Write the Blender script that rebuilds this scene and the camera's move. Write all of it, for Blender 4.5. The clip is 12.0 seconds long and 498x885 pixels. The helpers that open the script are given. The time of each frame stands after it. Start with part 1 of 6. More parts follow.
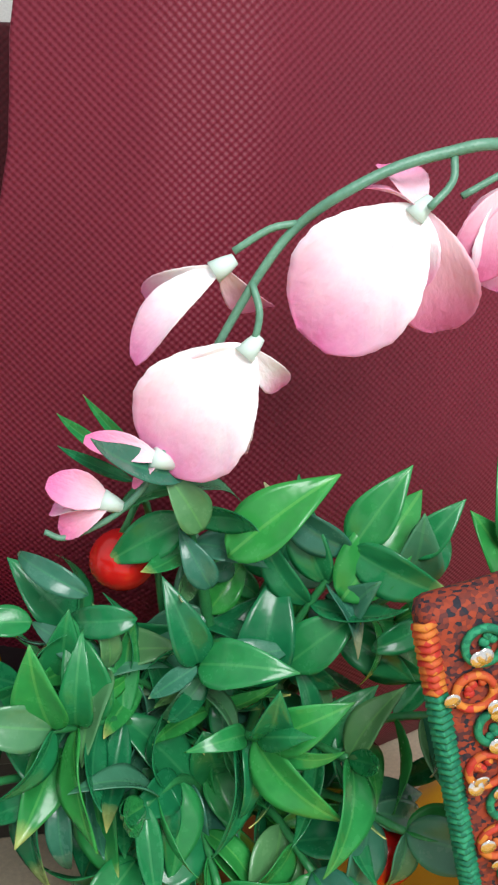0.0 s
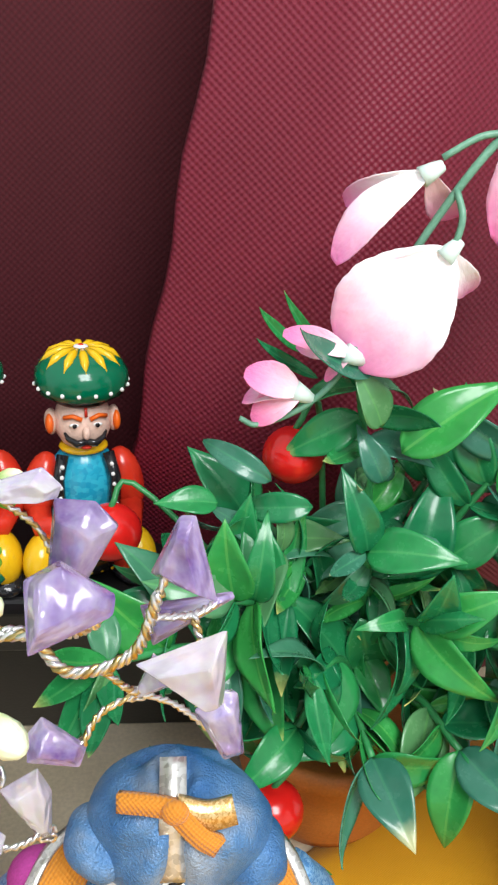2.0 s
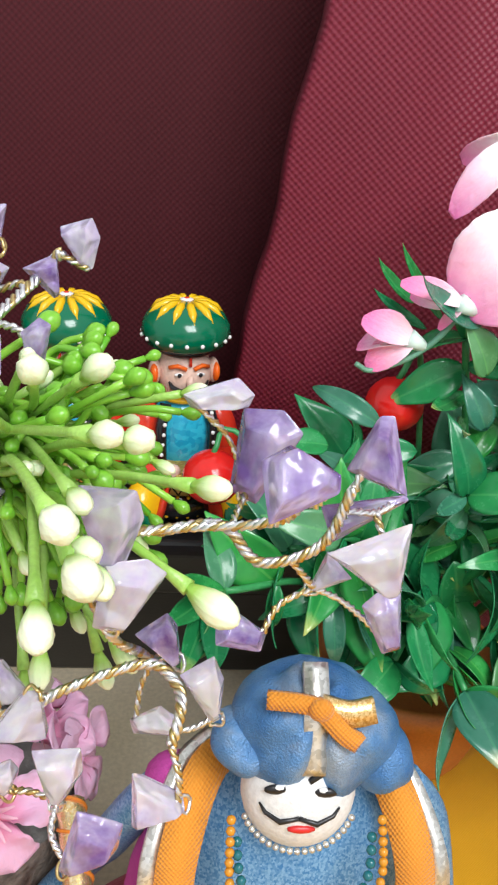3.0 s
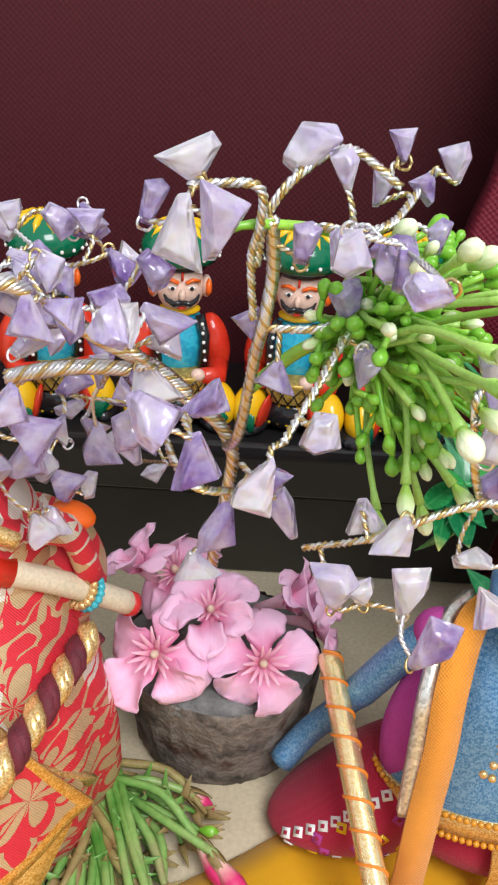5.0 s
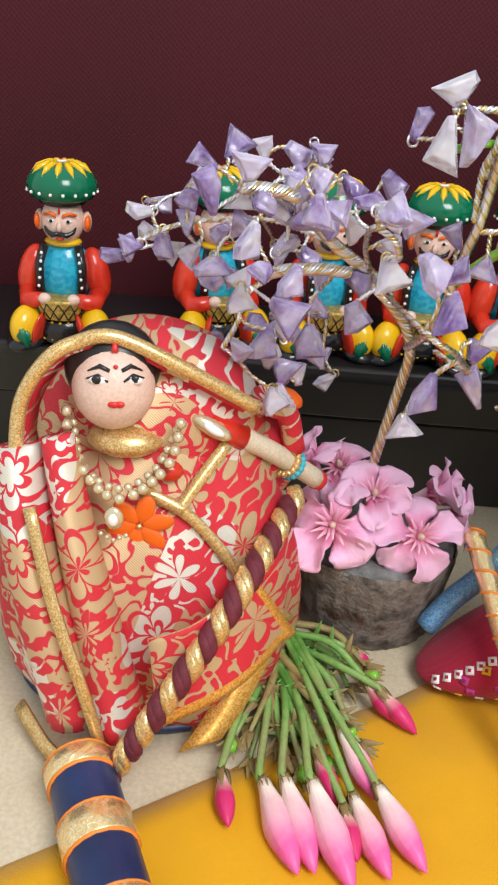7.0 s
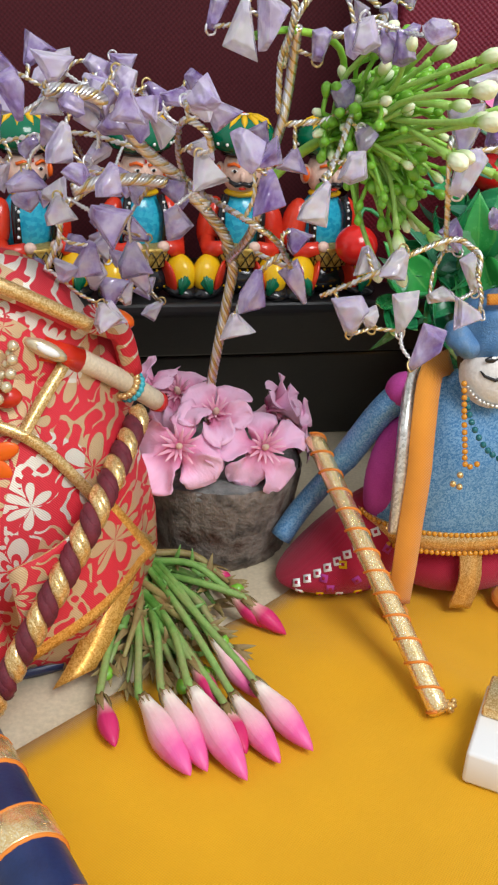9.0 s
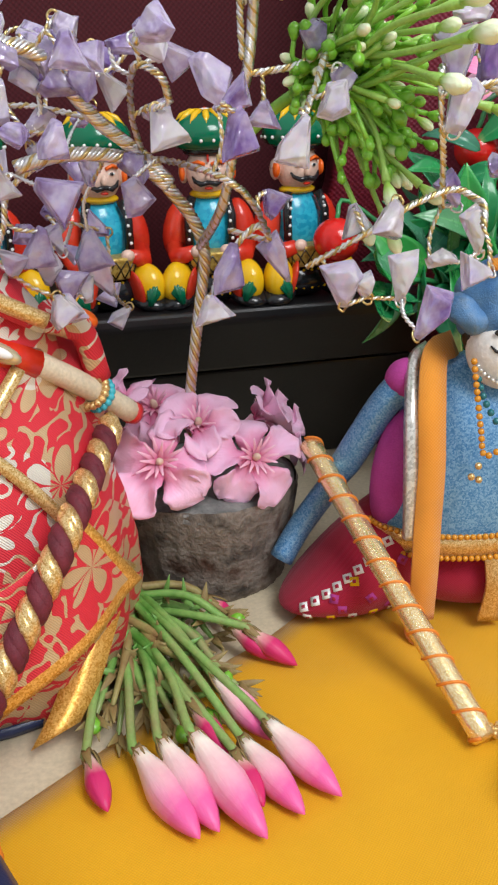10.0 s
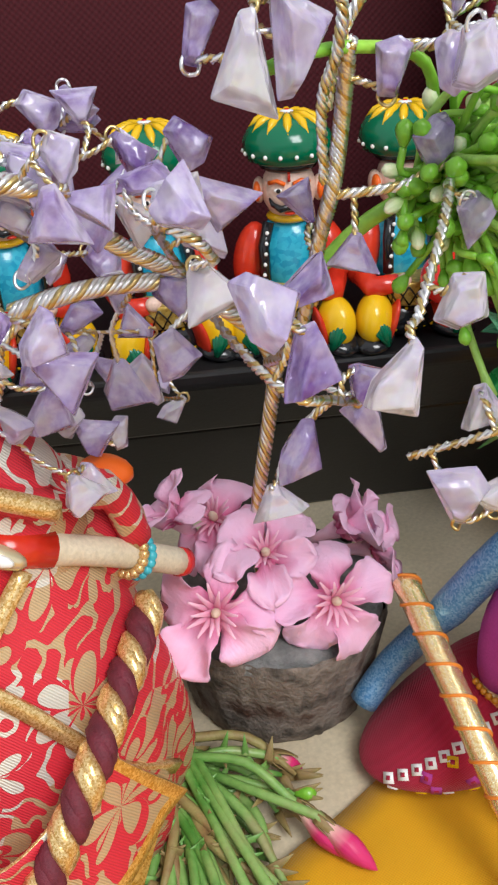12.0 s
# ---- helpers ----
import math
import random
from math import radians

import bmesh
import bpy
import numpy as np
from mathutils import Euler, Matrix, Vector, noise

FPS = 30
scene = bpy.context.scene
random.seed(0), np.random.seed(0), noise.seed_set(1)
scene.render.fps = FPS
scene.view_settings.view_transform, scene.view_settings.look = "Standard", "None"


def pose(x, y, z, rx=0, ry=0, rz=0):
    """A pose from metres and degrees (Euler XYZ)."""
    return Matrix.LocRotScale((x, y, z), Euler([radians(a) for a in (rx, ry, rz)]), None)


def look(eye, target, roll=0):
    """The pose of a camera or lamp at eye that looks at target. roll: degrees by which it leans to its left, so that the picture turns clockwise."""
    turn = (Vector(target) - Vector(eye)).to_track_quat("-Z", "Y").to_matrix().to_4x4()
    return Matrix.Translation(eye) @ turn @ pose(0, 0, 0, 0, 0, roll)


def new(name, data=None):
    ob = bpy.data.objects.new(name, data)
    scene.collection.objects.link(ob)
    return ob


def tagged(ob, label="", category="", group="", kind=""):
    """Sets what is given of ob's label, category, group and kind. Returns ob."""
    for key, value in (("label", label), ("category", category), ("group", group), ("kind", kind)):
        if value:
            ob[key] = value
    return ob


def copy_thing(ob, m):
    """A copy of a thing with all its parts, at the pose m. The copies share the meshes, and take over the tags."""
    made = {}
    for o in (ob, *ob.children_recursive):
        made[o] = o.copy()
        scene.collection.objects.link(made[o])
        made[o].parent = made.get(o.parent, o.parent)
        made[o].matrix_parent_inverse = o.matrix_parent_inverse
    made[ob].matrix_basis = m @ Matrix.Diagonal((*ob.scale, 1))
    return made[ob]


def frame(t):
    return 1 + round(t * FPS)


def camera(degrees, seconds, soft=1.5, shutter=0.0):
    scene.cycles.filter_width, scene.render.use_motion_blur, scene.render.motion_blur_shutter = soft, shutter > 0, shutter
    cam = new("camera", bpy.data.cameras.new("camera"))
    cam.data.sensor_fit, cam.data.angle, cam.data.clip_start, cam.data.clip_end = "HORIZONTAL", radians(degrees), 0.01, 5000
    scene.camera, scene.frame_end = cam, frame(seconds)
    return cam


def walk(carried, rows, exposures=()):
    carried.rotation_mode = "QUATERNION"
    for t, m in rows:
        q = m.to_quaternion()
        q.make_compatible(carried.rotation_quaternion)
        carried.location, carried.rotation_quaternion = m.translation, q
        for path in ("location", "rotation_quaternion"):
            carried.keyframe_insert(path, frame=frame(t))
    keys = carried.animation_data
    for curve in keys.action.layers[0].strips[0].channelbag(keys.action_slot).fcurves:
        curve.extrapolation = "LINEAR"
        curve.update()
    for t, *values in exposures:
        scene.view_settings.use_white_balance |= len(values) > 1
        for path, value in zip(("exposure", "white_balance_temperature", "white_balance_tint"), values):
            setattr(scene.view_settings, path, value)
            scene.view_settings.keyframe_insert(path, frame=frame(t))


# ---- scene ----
cam = camera(31.7, 12.0, soft=2.3)
PATH = [
    (0, (0.21, -0.112, 0.308), (0.511, 1.735, -0.397), 1.4),
    (0.5, (0.193, -0.119, 0.306), (0.459, 1.726, -0.418), 2.5),
    (1, (0.179, -0.122, 0.306), (0.416, 1.714, -0.45), 3.1),
    (1.5, (0.177, -0.124, 0.3), (0.387, 1.705, -0.483), 3.2),
    (2, (0.167, -0.13, 0.296), (0.366, 1.694, -0.501), 3.2),
    (2.5, (0.148, -0.138, 0.292), (0.329, 1.68, -0.521), 3.6),
    (3, (0.135, -0.148, 0.288), (0.299, 1.666, -0.538), 4.1),
    (3.5, (0.121, -0.154, 0.284), (0.236, 1.656, -0.56), 3.3),
    (3.7, (0.115, -0.157, 0.283), (0.214, 1.652, -0.564), 2.9),
    (5.3, (0.063, -0.209, 0.284), (0.066, 1.573, -0.624), 3.9),
    (5.5, (0.06, -0.218, 0.285), (0.061, 1.566, -0.619), 4.0),
    (6, (0.045, -0.238, 0.281), (0.037, 1.55, -0.615), 4.1),
    (6.5, (0.017, -0.261, 0.271), (0.002, 1.542, -0.594), 4.1),
    (6.7, (0.008, -0.268, 0.272), (-0.018, 1.532, -0.6), 4.3),
    (8.3, (0.004, -0.298, 0.243), (0.213, 1.472, -0.665), 5.4),
    (8.5, (0.002, -0.295, 0.242), (0.264, 1.467, -0.668), 4.8),
    (9, (0.003, -0.293, 0.242), (0.366, 1.47, -0.629), 2.5),
    (9.5, (-0.002, -0.278, 0.228), (0.394, 1.511, -0.572), -0.1),
    (10, (0.008, -0.263, 0.207), (0.414, 1.544, -0.548), -1.6),
    (10.5, (0.004, -0.242, 0.209), (0.43, 1.581, -0.494), -1.7),
    (11, (0.011, -0.225, 0.207), (0.368, 1.605, -0.516), -2.0),
    (11.5, (0.021, -0.202, 0.236), (0.263, 1.586, -0.626), -2.9),
    (12, (0.036, -0.162, 0.258), (0.2, 1.554, -0.757), -3.5),
]
walk(cam, [(t, look(eye, target, roll)) for t, eye, target, roll in PATH],
     exposures=[(0, 0.05), (0.5, 0.15), (1.5, 0.3), (3.5, 0.2), (5.5, 0.2), (6.7, 0.15), (8.3, -0.12), (9.5, -0.06), (11, 0.02), (12, 0.05)])

# ---------- world and light ----------
world = bpy.data.worlds.new("world")
scene.world = world
world.use_nodes = True
wbg = world.node_tree.nodes["Background"]
wbg.inputs[0].default_value = (0.92, 0.96, 1.0, 1)
wbg.inputs[1].default_value = 0.75


def area_lamp(name, eye, target, w, h, power, col):
    la = bpy.data.lights.new(name, "AREA")
    la.shape, la.size, la.size_y, la.energy, la.color = "RECTANGLE", w, h, power, col
    ob = new(name, la)
    ob.matrix_world = look(eye, target)
    return ob


area_lamp("window_light", (0.42, -0.82, 1.18), (0.1, 0.05, 0.1), 0.55, 0.7, 18.5, (0.97, 0.98, 1.0))


# ---------- materials ----------
def base(name, col, rough=0.5, metal=0.0, spec=0.5):
    m = bpy.data.materials.new(name)
    m.use_nodes = True
    b = m.node_tree.nodes["Principled BSDF"]
    b.inputs["Base Color"].default_value = (*col, 1)
    b.inputs["Roughness"].default_value = rough
    b.inputs["Metallic"].default_value = metal
    b.inputs["Specular IOR Level"].default_value = spec
    return m, m.node_tree.nodes, m.node_tree.links, b


def nd(nodes, kind, **kw):
    n = nodes.new(kind)
    for k, v in kw.items():
        n.inputs[k].default_value = v
    return n


def ramp(nodes, links, src, stops):
    r = nodes.new("ShaderNodeValToRGB")
    els = r.color_ramp.elements
    while len(els) < len(stops):
        els.new(0.5)
    for e, (p, c) in zip(els, stops):
        e.position, e.color = p, (*c, 1)
    links.new(src, r.inputs["Fac"])
    return r.outputs["Color"]


def mixc(nodes, links, fac, a, b):
    m = nodes.new("ShaderNodeMix")
    m.data_type = "RGBA"
    for sock, v in ((m.inputs[0], fac), (m.inputs[6], a), (m.inputs[7], b)):
        if isinstance(v, (int, float)):
            sock.default_value = v
        elif isinstance(v, tuple):
            sock.default_value = (*v, 1)
        else:
            links.new(v, sock)
    return m.outputs[2]


def bump(nodes, links, b, height, dist, strength=1.0):
    bp = nodes.new("ShaderNodeBump")
    bp.inputs["Strength"].default_value = strength
    bp.inputs["Distance"].default_value = dist
    links.new(height, bp.inputs["Height"])
    links.new(bp.outputs["Normal"], b.inputs["Normal"])


def coords(nodes):
    return nodes.new("ShaderNodeTexCoord").outputs["Object"]


def noise_tex(nodes, links, co, scale, detail=3.0, rough=0.55):
    n = nd(nodes, "ShaderNodeTexNoise", Scale=scale, Detail=detail, Roughness=rough)
    links.new(co, n.inputs["Vector"])
    return n.outputs["Fac"]


def mottled(name, c1, c2, scale, rough=0.5, metal=0.0, grain=800.0, dist=0.0002, spec=0.5, c3=None):
    """Two tones in soft patches with a fine grain and relief."""
    m, ns, ls, b = base(name, c1, rough, metal, spec)
    co = coords(ns)
    big = noise_tex(ns, ls, co, scale, 4)
    fine = noise_tex(ns, ls, co, grain, 2)
    stops = [(0.32, c1), (0.68, c2)] if c3 is None else [(0.3, c1), (0.5, c2), (0.7, c3)]
    col = ramp(ns, ls, big, stops)
    dark = ramp(ns, ls, fine, [(0.3, (0.78, 0.78, 0.78)), (0.7, (1, 1, 1))])
    mm = ns.new("ShaderNodeMix")
    mm.data_type, mm.blend_type = "RGBA", "MULTIPLY"
    mm.inputs[0].default_value = 0.8
    ls.new(col, mm.inputs[6]), ls.new(dark, mm.inputs[7])
    ls.new(mm.outputs[2], b.inputs["Base Color"])
    bump(ns, ls, b, fine, dist)
    return m


def math_node(ns, ls, op, a, b=None):
    n = ns.new("ShaderNodeMath")
    n.operation = op
    for sock, v in zip(n.inputs, (a, b)):
        if v is None:
            continue
        if isinstance(v, (int, float)):
            sock.default_value = v
        else:
            ls.new(v, sock)
    return n.outputs[0]


def woven(name, c1, c2, px, pz, dist, rough=0.75, sheen=0.2, axes="XZ", tone=0.5, patch=14.0, metal=0.0):
    """Cloth with a real over-and-under relief of the given pitch."""
    m, ns, ls, b = base(name, c1, rough, metal, 0.3)
    b.inputs["Sheen Weight"].default_value = sheen
    co = coords(ns)
    warp = nd(ns, "ShaderNodeTexNoise", Scale=18.0, Detail=1.0)
    ls.new(co, warp.inputs["Vector"])
    add = ns.new("ShaderNodeVectorMath")
    add.operation = "MULTIPLY_ADD"
    ls.new(warp.outputs["Color"], add.inputs[0])
    add.inputs[1].default_value = (px * 0.9, px * 0.9, pz * 0.9)
    ls.new(co, add.inputs[2])
    sp = ns.new("ShaderNodeSeparateXYZ")
    ls.new(add.outputs[0], sp.inputs[0])
    a, c = sp.outputs[axes[0]], sp.outputs[axes[1]]
    s1 = math_node(ns, ls, "SINE", math_node(ns, ls, "MULTIPLY", a, 2 * math.pi / px))
    s2 = math_node(ns, ls, "SINE", math_node(ns, ls, "MULTIPLY", c, 2 * math.pi / pz))
    h = math_node(ns, ls, "MULTIPLY", s1, s2)
    h01 = math_node(ns, ls, "MULTIPLY_ADD", h, 0.5)
    h01.node.inputs[2].default_value = 0.5
    big = noise_tex(ns, ls, co, patch, 4)
    thread = mixc(ns, ls, math_node(ns, ls, "MULTIPLY", h01, tone), c1, c2)
    shade = ramp(ns, ls, big, [(0.3, (0.72, 0.72, 0.72)), (0.7, (1, 1, 1))])
    mm = ns.new("ShaderNodeMix")
    mm.data_type, mm.blend_type = "RGBA", "MULTIPLY"
    mm.inputs[0].default_value = 0.8
    ls.new(thread, mm.inputs[6]), ls.new(shade, mm.inputs[7])
    ls.new(mm.outputs[2], b.inputs["Base Color"])
    fuzz = noise_tex(ns, ls, co, 2500, 2)
    hh = math_node(ns, ls, "MULTIPLY_ADD", fuzz, 0.3)
    ls.new(h01, hh.node.inputs[2])
    bump(ns, ls, b, hh, dist)
    return m


def brocade(name, red, gold, silver):
    """Red silk with woven metal flowers, leaves and scrolls, outlined in red."""
    m, ns, ls, b = base(name, red, 0.5)
    co = coords(ns)
    n = nd(ns, "ShaderNodeTexNoise", Scale=60.0, Detail=1.0)
    ls.new(co, n.inputs["Vector"])
    add = ns.new("ShaderNodeVectorMath")
    add.operation = "MULTIPLY_ADD"
    ls.new(n.outputs["Color"], add.inputs[0])
    add.inputs[1].default_value = (0.007, 0.0, 0.007)
    ls.new(co, add.inputs[2])
    flat = ns.new("ShaderNodeVectorMath")
    flat.operation = "MULTIPLY"
    flat.inputs[1].default_value = (1.0, 0.0, 1.0)
    ls.new(add.outputs[0], flat.inputs[0])

    def flower(scale, size, lobes, shift):
        mv = ns.new("ShaderNodeVectorMath")
        mv.operation = "ADD"
        mv.inputs[1].default_value = (shift, 0, shift * 0.6)
        ls.new(flat.outputs[0], mv.inputs[0])
        vo = ns.new("ShaderNodeTexVoronoi")
        vo.inputs["Scale"].default_value = scale
        vo.inputs["Randomness"].default_value = 0.55
        ls.new(mv.outputs[0], vo.inputs["Vector"])
        d = ns.new("ShaderNodeVectorMath")
        d.operation = "SUBTRACT"
        ls.new(mv.outputs[0], d.inputs[0]), ls.new(vo.outputs["Position"], d.inputs[1])
        sp = ns.new("ShaderNodeSeparateXYZ")
        ls.new(d.outputs[0], sp.inputs[0])
        ln = ns.new("ShaderNodeVectorMath")
        ln.operation = "LENGTH"
        ls.new(d.outputs[0], ln.inputs[0])
        bw = ns.new("ShaderNodeRGBToBW")
        ls.new(vo.outputs["Color"], bw.inputs[0])
        ang = math_node(ns, ls, "ADD", math_node(ns, ls, "ARCTAN2", sp.outputs["Z"], sp.outputs["X"]), math_node(ns, ls, "MULTIPLY", bw.outputs[0], 6.0))
        lobe = math_node(ns, ls, "ABSOLUTE", math_node(ns, ls, "COSINE", math_node(ns, ls, "MULTIPLY", ang, lobes / 2)))
        rim = math_node(ns, ls, "MULTIPLY_ADD", lobe, size * 0.45)
        rim.node.inputs[2].default_value = size * 0.55
        f = math_node(ns, ls, "DIVIDE", ln.outputs["Value"], rim)
        body = math_node(ns, ls, "LESS_THAN", f, 1.0)
        ring = math_node(ns, ls, "GREATER_THAN", math_node(ns, ls, "ABSOLUTE", math_node(ns, ls, "SUBTRACT", f, 0.52)), 0.075)
        vein = math_node(ns, ls, "GREATER_THAN", math_node(ns, ls, "ADD", lobe, math_node(ns, ls, "LESS_THAN", f, 0.45)), 0.2)
        return math_node(ns, ls, "MULTIPLY", body, math_node(ns, ls, "MULTIPLY", ring, vein)), f
    big, fb = flower(36.0, 0.0135, 6.0, 0.0)
    small, fs = flower(62.0, 0.0062, 5.0, 0.43)
    away = math_node(ns, ls, "GREATER_THAN", fb, 1.18)
    spray = math_node(ns, ls, "MULTIPLY", small, away)
    wn = noise_tex(ns, ls, flat.outputs[0], 95.0, 1.5)
    scroll = math_node(ns, ls, "MULTIPLY", math_node(ns, ls, "LESS_THAN", math_node(ns, ls, "ABSOLUTE", math_node(ns, ls, "SUBTRACT", wn, 0.5)), 0.034), away)
    red_ground = math_node(ns, ls, "MAXIMUM", math_node(ns, ls, "MAXIMUM", big, spray), scroll)
    line = math_node(ns, ls, "LESS_THAN", math_node(ns, ls, "ABSOLUTE", math_node(ns, ls, "SUBTRACT", fb, 1.08)), 0.09)
    gold_ground = math_node(ns, ls, "MULTIPLY", math_node(ns, ls, "SUBTRACT", 1.0, line), math_node(ns, ls, "SUBTRACT", 1.0, math_node(ns, ls, "MULTIPLY", scroll, away)))
    inside = math_node(ns, ls, "MULTIPLY", math_node(ns, ls, "LESS_THAN", fb, 1.0), math_node(ns, ls, "SUBTRACT", 1.0, big))
    gold_ground = math_node(ns, ls, "MULTIPLY", gold_ground, math_node(ns, ls, "SUBTRACT", 1.0, inside))
    region = noise_tex(ns, ls, co, 17.0, 0.5)
    pick = math_node(ns, ls, "GREATER_THAN", region, 0.47)
    fac = math_node(ns, ls, "ADD", math_node(ns, ls, "MULTIPLY", gold_ground, pick), math_node(ns, ls, "MULTIPLY", red_ground, math_node(ns, ls, "SUBTRACT", 1.0, pick)))
    tone = noise_tex(ns, ls, co, 24.0, 1)
    metal_col = mixc(ns, ls, math_node(ns, ls, "MULTIPLY", math_node(ns, ls, "GREATER_THAN", tone, 0.5), math_node(ns, ls, "SUBTRACT", 1.0, pick)), gold, silver)
    wv = nd(ns, "ShaderNodeTexWave", Scale=520.0, Distortion=1.2)
    wv.bands_direction = "DIAGONAL"
    ls.new(co, wv.inputs["Vector"])
    shade = ramp(ns, ls, wv.outputs["Fac"], [(0.1, (0.66, 0.66, 0.66)), (0.6, (1, 1, 1))])
    col = mixc(ns, ls, fac, red, metal_col)
    mm = ns.new("ShaderNodeMix")
    mm.data_type, mm.blend_type = "RGBA", "MULTIPLY"
    mm.inputs[0].default_value = 0.5
    ls.new(col, mm.inputs[6]), ls.new(shade, mm.inputs[7])
    ls.new(mm.outputs[2], b.inputs["Base Color"])
    ls.new(math_node(ns, ls, "MULTIPLY", fac, 0.45), b.inputs["Metallic"])
    rg_ = math_node(ns, ls, "MULTIPLY_ADD", fac, -0.18)
    rg_.node.inputs[2].default_value = 0.6
    ls.new(rg_, b.inputs["Roughness"])
    hh = math_node(ns, ls, "MULTIPLY_ADD", wv.outputs["Fac"], 0.35)
    ls.new(fac, hh.node.inputs[2])
    bump(ns, ls, b, hh, 0.0004)
    return m


def glitter(name, c1, c2, rough=0.35, metal=0.7, scale=900.0, dist=0.0005):
    """Metallic thread or lame: glinting cells."""
    m, ns, ls, b = base(name, c1, rough, metal)
    co = coords(ns)
    vo = ns.new("ShaderNodeTexVoronoi")
    vo.inputs["Scale"].default_value = scale
    ls.new(co, vo.inputs["Vector"])
    bw = ns.new("ShaderNodeRGBToBW")
    ls.new(vo.outputs["Color"], bw.inputs[0])
    ls.new(ramp(ns, ls, bw.outputs[0], [(0.25, c1), (0.75, c2)]), b.inputs["Base Color"])
    bump(ns, ls, b, bw.outputs[0], dist)
    return m


def leaf_material(name, dark, light, tip):
    m, ns, ls, b = base(name, dark, 0.28, 0.0, 0.38)
    oi = ns.new("ShaderNodeObjectInfo")
    co = coords(ns)
    sp = ns.new("ShaderNodeSeparateXYZ")
    ls.new(co, sp.inputs[0])
    n = noise_tex(ns, ls, co, 120, 3)
    rib = math_node(ns, ls, "LESS_THAN", math_node(ns, ls, "ABSOLUTE", sp.outputs["X"]), 0.00042)
    green = mixc(ns, ls, math_node(ns, ls, "MULTIPLY", rib, 0.25), mixc(ns, ls, n, dark, light), (0.12, 0.45, 0.16))
    vary = ramp(ns, ls, oi.outputs["Random"], [(0.0, (0.5, 0.7, 0.8)), (0.35, (0.8, 0.9, 0.95)), (0.65, (1, 1, 0.9)), (1.0, (1.9, 1.35, 0.75))])
    mm = ns.new("ShaderNodeMix")
    mm.data_type, mm.blend_type = "RGBA", "MULTIPLY"
    mm.inputs[0].default_value = 1.0
    ls.new(green, mm.inputs[6]), ls.new(vary, mm.inputs[7])
    t = math_node(ns, ls, "MULTIPLY_ADD", n, 0.008)
    ls.new(sp.outputs["Y"], t.node.inputs[2])
    start = math_node(ns, ls, "MULTIPLY_ADD", math_node(ns, ls, "FRACT", math_node(ns, ls, "MULTIPLY", oi.outputs["Random"], 7.31)), 0.06)
    start.node.inputs[2].default_value = 0.026
    f = math_node(ns, ls, "MULTIPLY", math_node(ns, ls, "SUBTRACT", t, start), 110.0)
    cl = ns.new("ShaderNodeClamp")
    ls.new(f, cl.inputs[0])
    ls.new(mixc(ns, ls, cl.outputs[0], mm.outputs[2], tip), b.inputs["Base Color"])
    ls.new(math_node(ns, ls, "MULTIPLY_ADD", n, 0.25), b.inputs["Roughness"])
    b.inputs["Roughness"].links[0].from_node.inputs[2].default_value = 0.13
    b.inputs["Coat Weight"].default_value = 0.15
    bump(ns, ls, b, noise_tex(ns, ls, co, 160, 2), 0.00022)
    return m


def petal_material(name, inner, outer, length, rough=0.7, start=0.35, end=1.0):
    """Pale at the base, pink towards the rim (along the petal's own length)."""
    m, ns, ls, b = base(name, inner, rough, 0, 0.25)
    co = coords(ns)
    sp = ns.new("ShaderNodeSeparateXYZ")
    ls.new(co, sp.inputs[0])
    n = noise_tex(ns, ls, co, 160, 3)
    t = math_node(ns, ls, "MULTIPLY_ADD", sp.outputs["Y"], 1.0 / length)
    ls.new(math_node(ns, ls, "MULTIPLY", n, 0.25), t.node.inputs[2])
    ls.new(ramp(ns, ls, t, [(start, inner), (end, outer)]), b.inputs["Base Color"])
    b.inputs["Subsurface Weight"].default_value = 0.15
    b.inputs["Subsurface Radius"].default_value = (0.004, 0.002, 0.002)
    st = ns.new("ShaderNodeMapping")
    st.inputs["Scale"].default_value = (1.0, 0.16, 1.0)
    ls.new(co, st.inputs["Vector"])
    bump(ns, ls, b, noise_tex(ns, ls, st.outputs[0], 420, 3), 0.0005)
    return m


def gem_material():
    m, ns, ls, b = base("amethyst", (0.5, 0.4, 0.68), 0.09)
    oi = ns.new("ShaderNodeObjectInfo")
    co = coords(ns)
    off = ns.new("ShaderNodeVectorMath")
    off.operation = "MULTIPLY_ADD"
    ls.new(oi.outputs["Random"], off.inputs[0])
    off.inputs[1].default_value = (9, 7, 5)
    ls.new(co, off.inputs[2])
    n = noise_tex(ns, ls, off.outputs[0], 1.3, 4, 0.6)
    mix = math_node(ns, ls, "MULTIPLY_ADD", math_node(ns, ls, "SUBTRACT", oi.outputs["Random"], 0.34), 0.40)
    ls.new(n, mix.node.inputs[2])
    ls.new(ramp(ns, ls, mix, [(0.22, (0.22, 0.11, 0.42)), (0.40, (0.50, 0.39, 0.70)), (0.55, (0.74, 0.66, 0.88)), (0.80, (0.90, 0.88, 0.93))]),
           b.inputs["Base Color"])
    b.inputs["Transmission Weight"].default_value = 0.55
    b.inputs["IOR"].default_value = 1.54
    b.inputs["Subsurface Weight"].default_value = 0.25
    b.inputs["Subsurface Radius"].default_value = (0.006, 0.005, 0.008)
    bump(ns, ls, b, noise_tex(ns, ls, co, 2.2, 1), 0.012, 0.3)
    return m


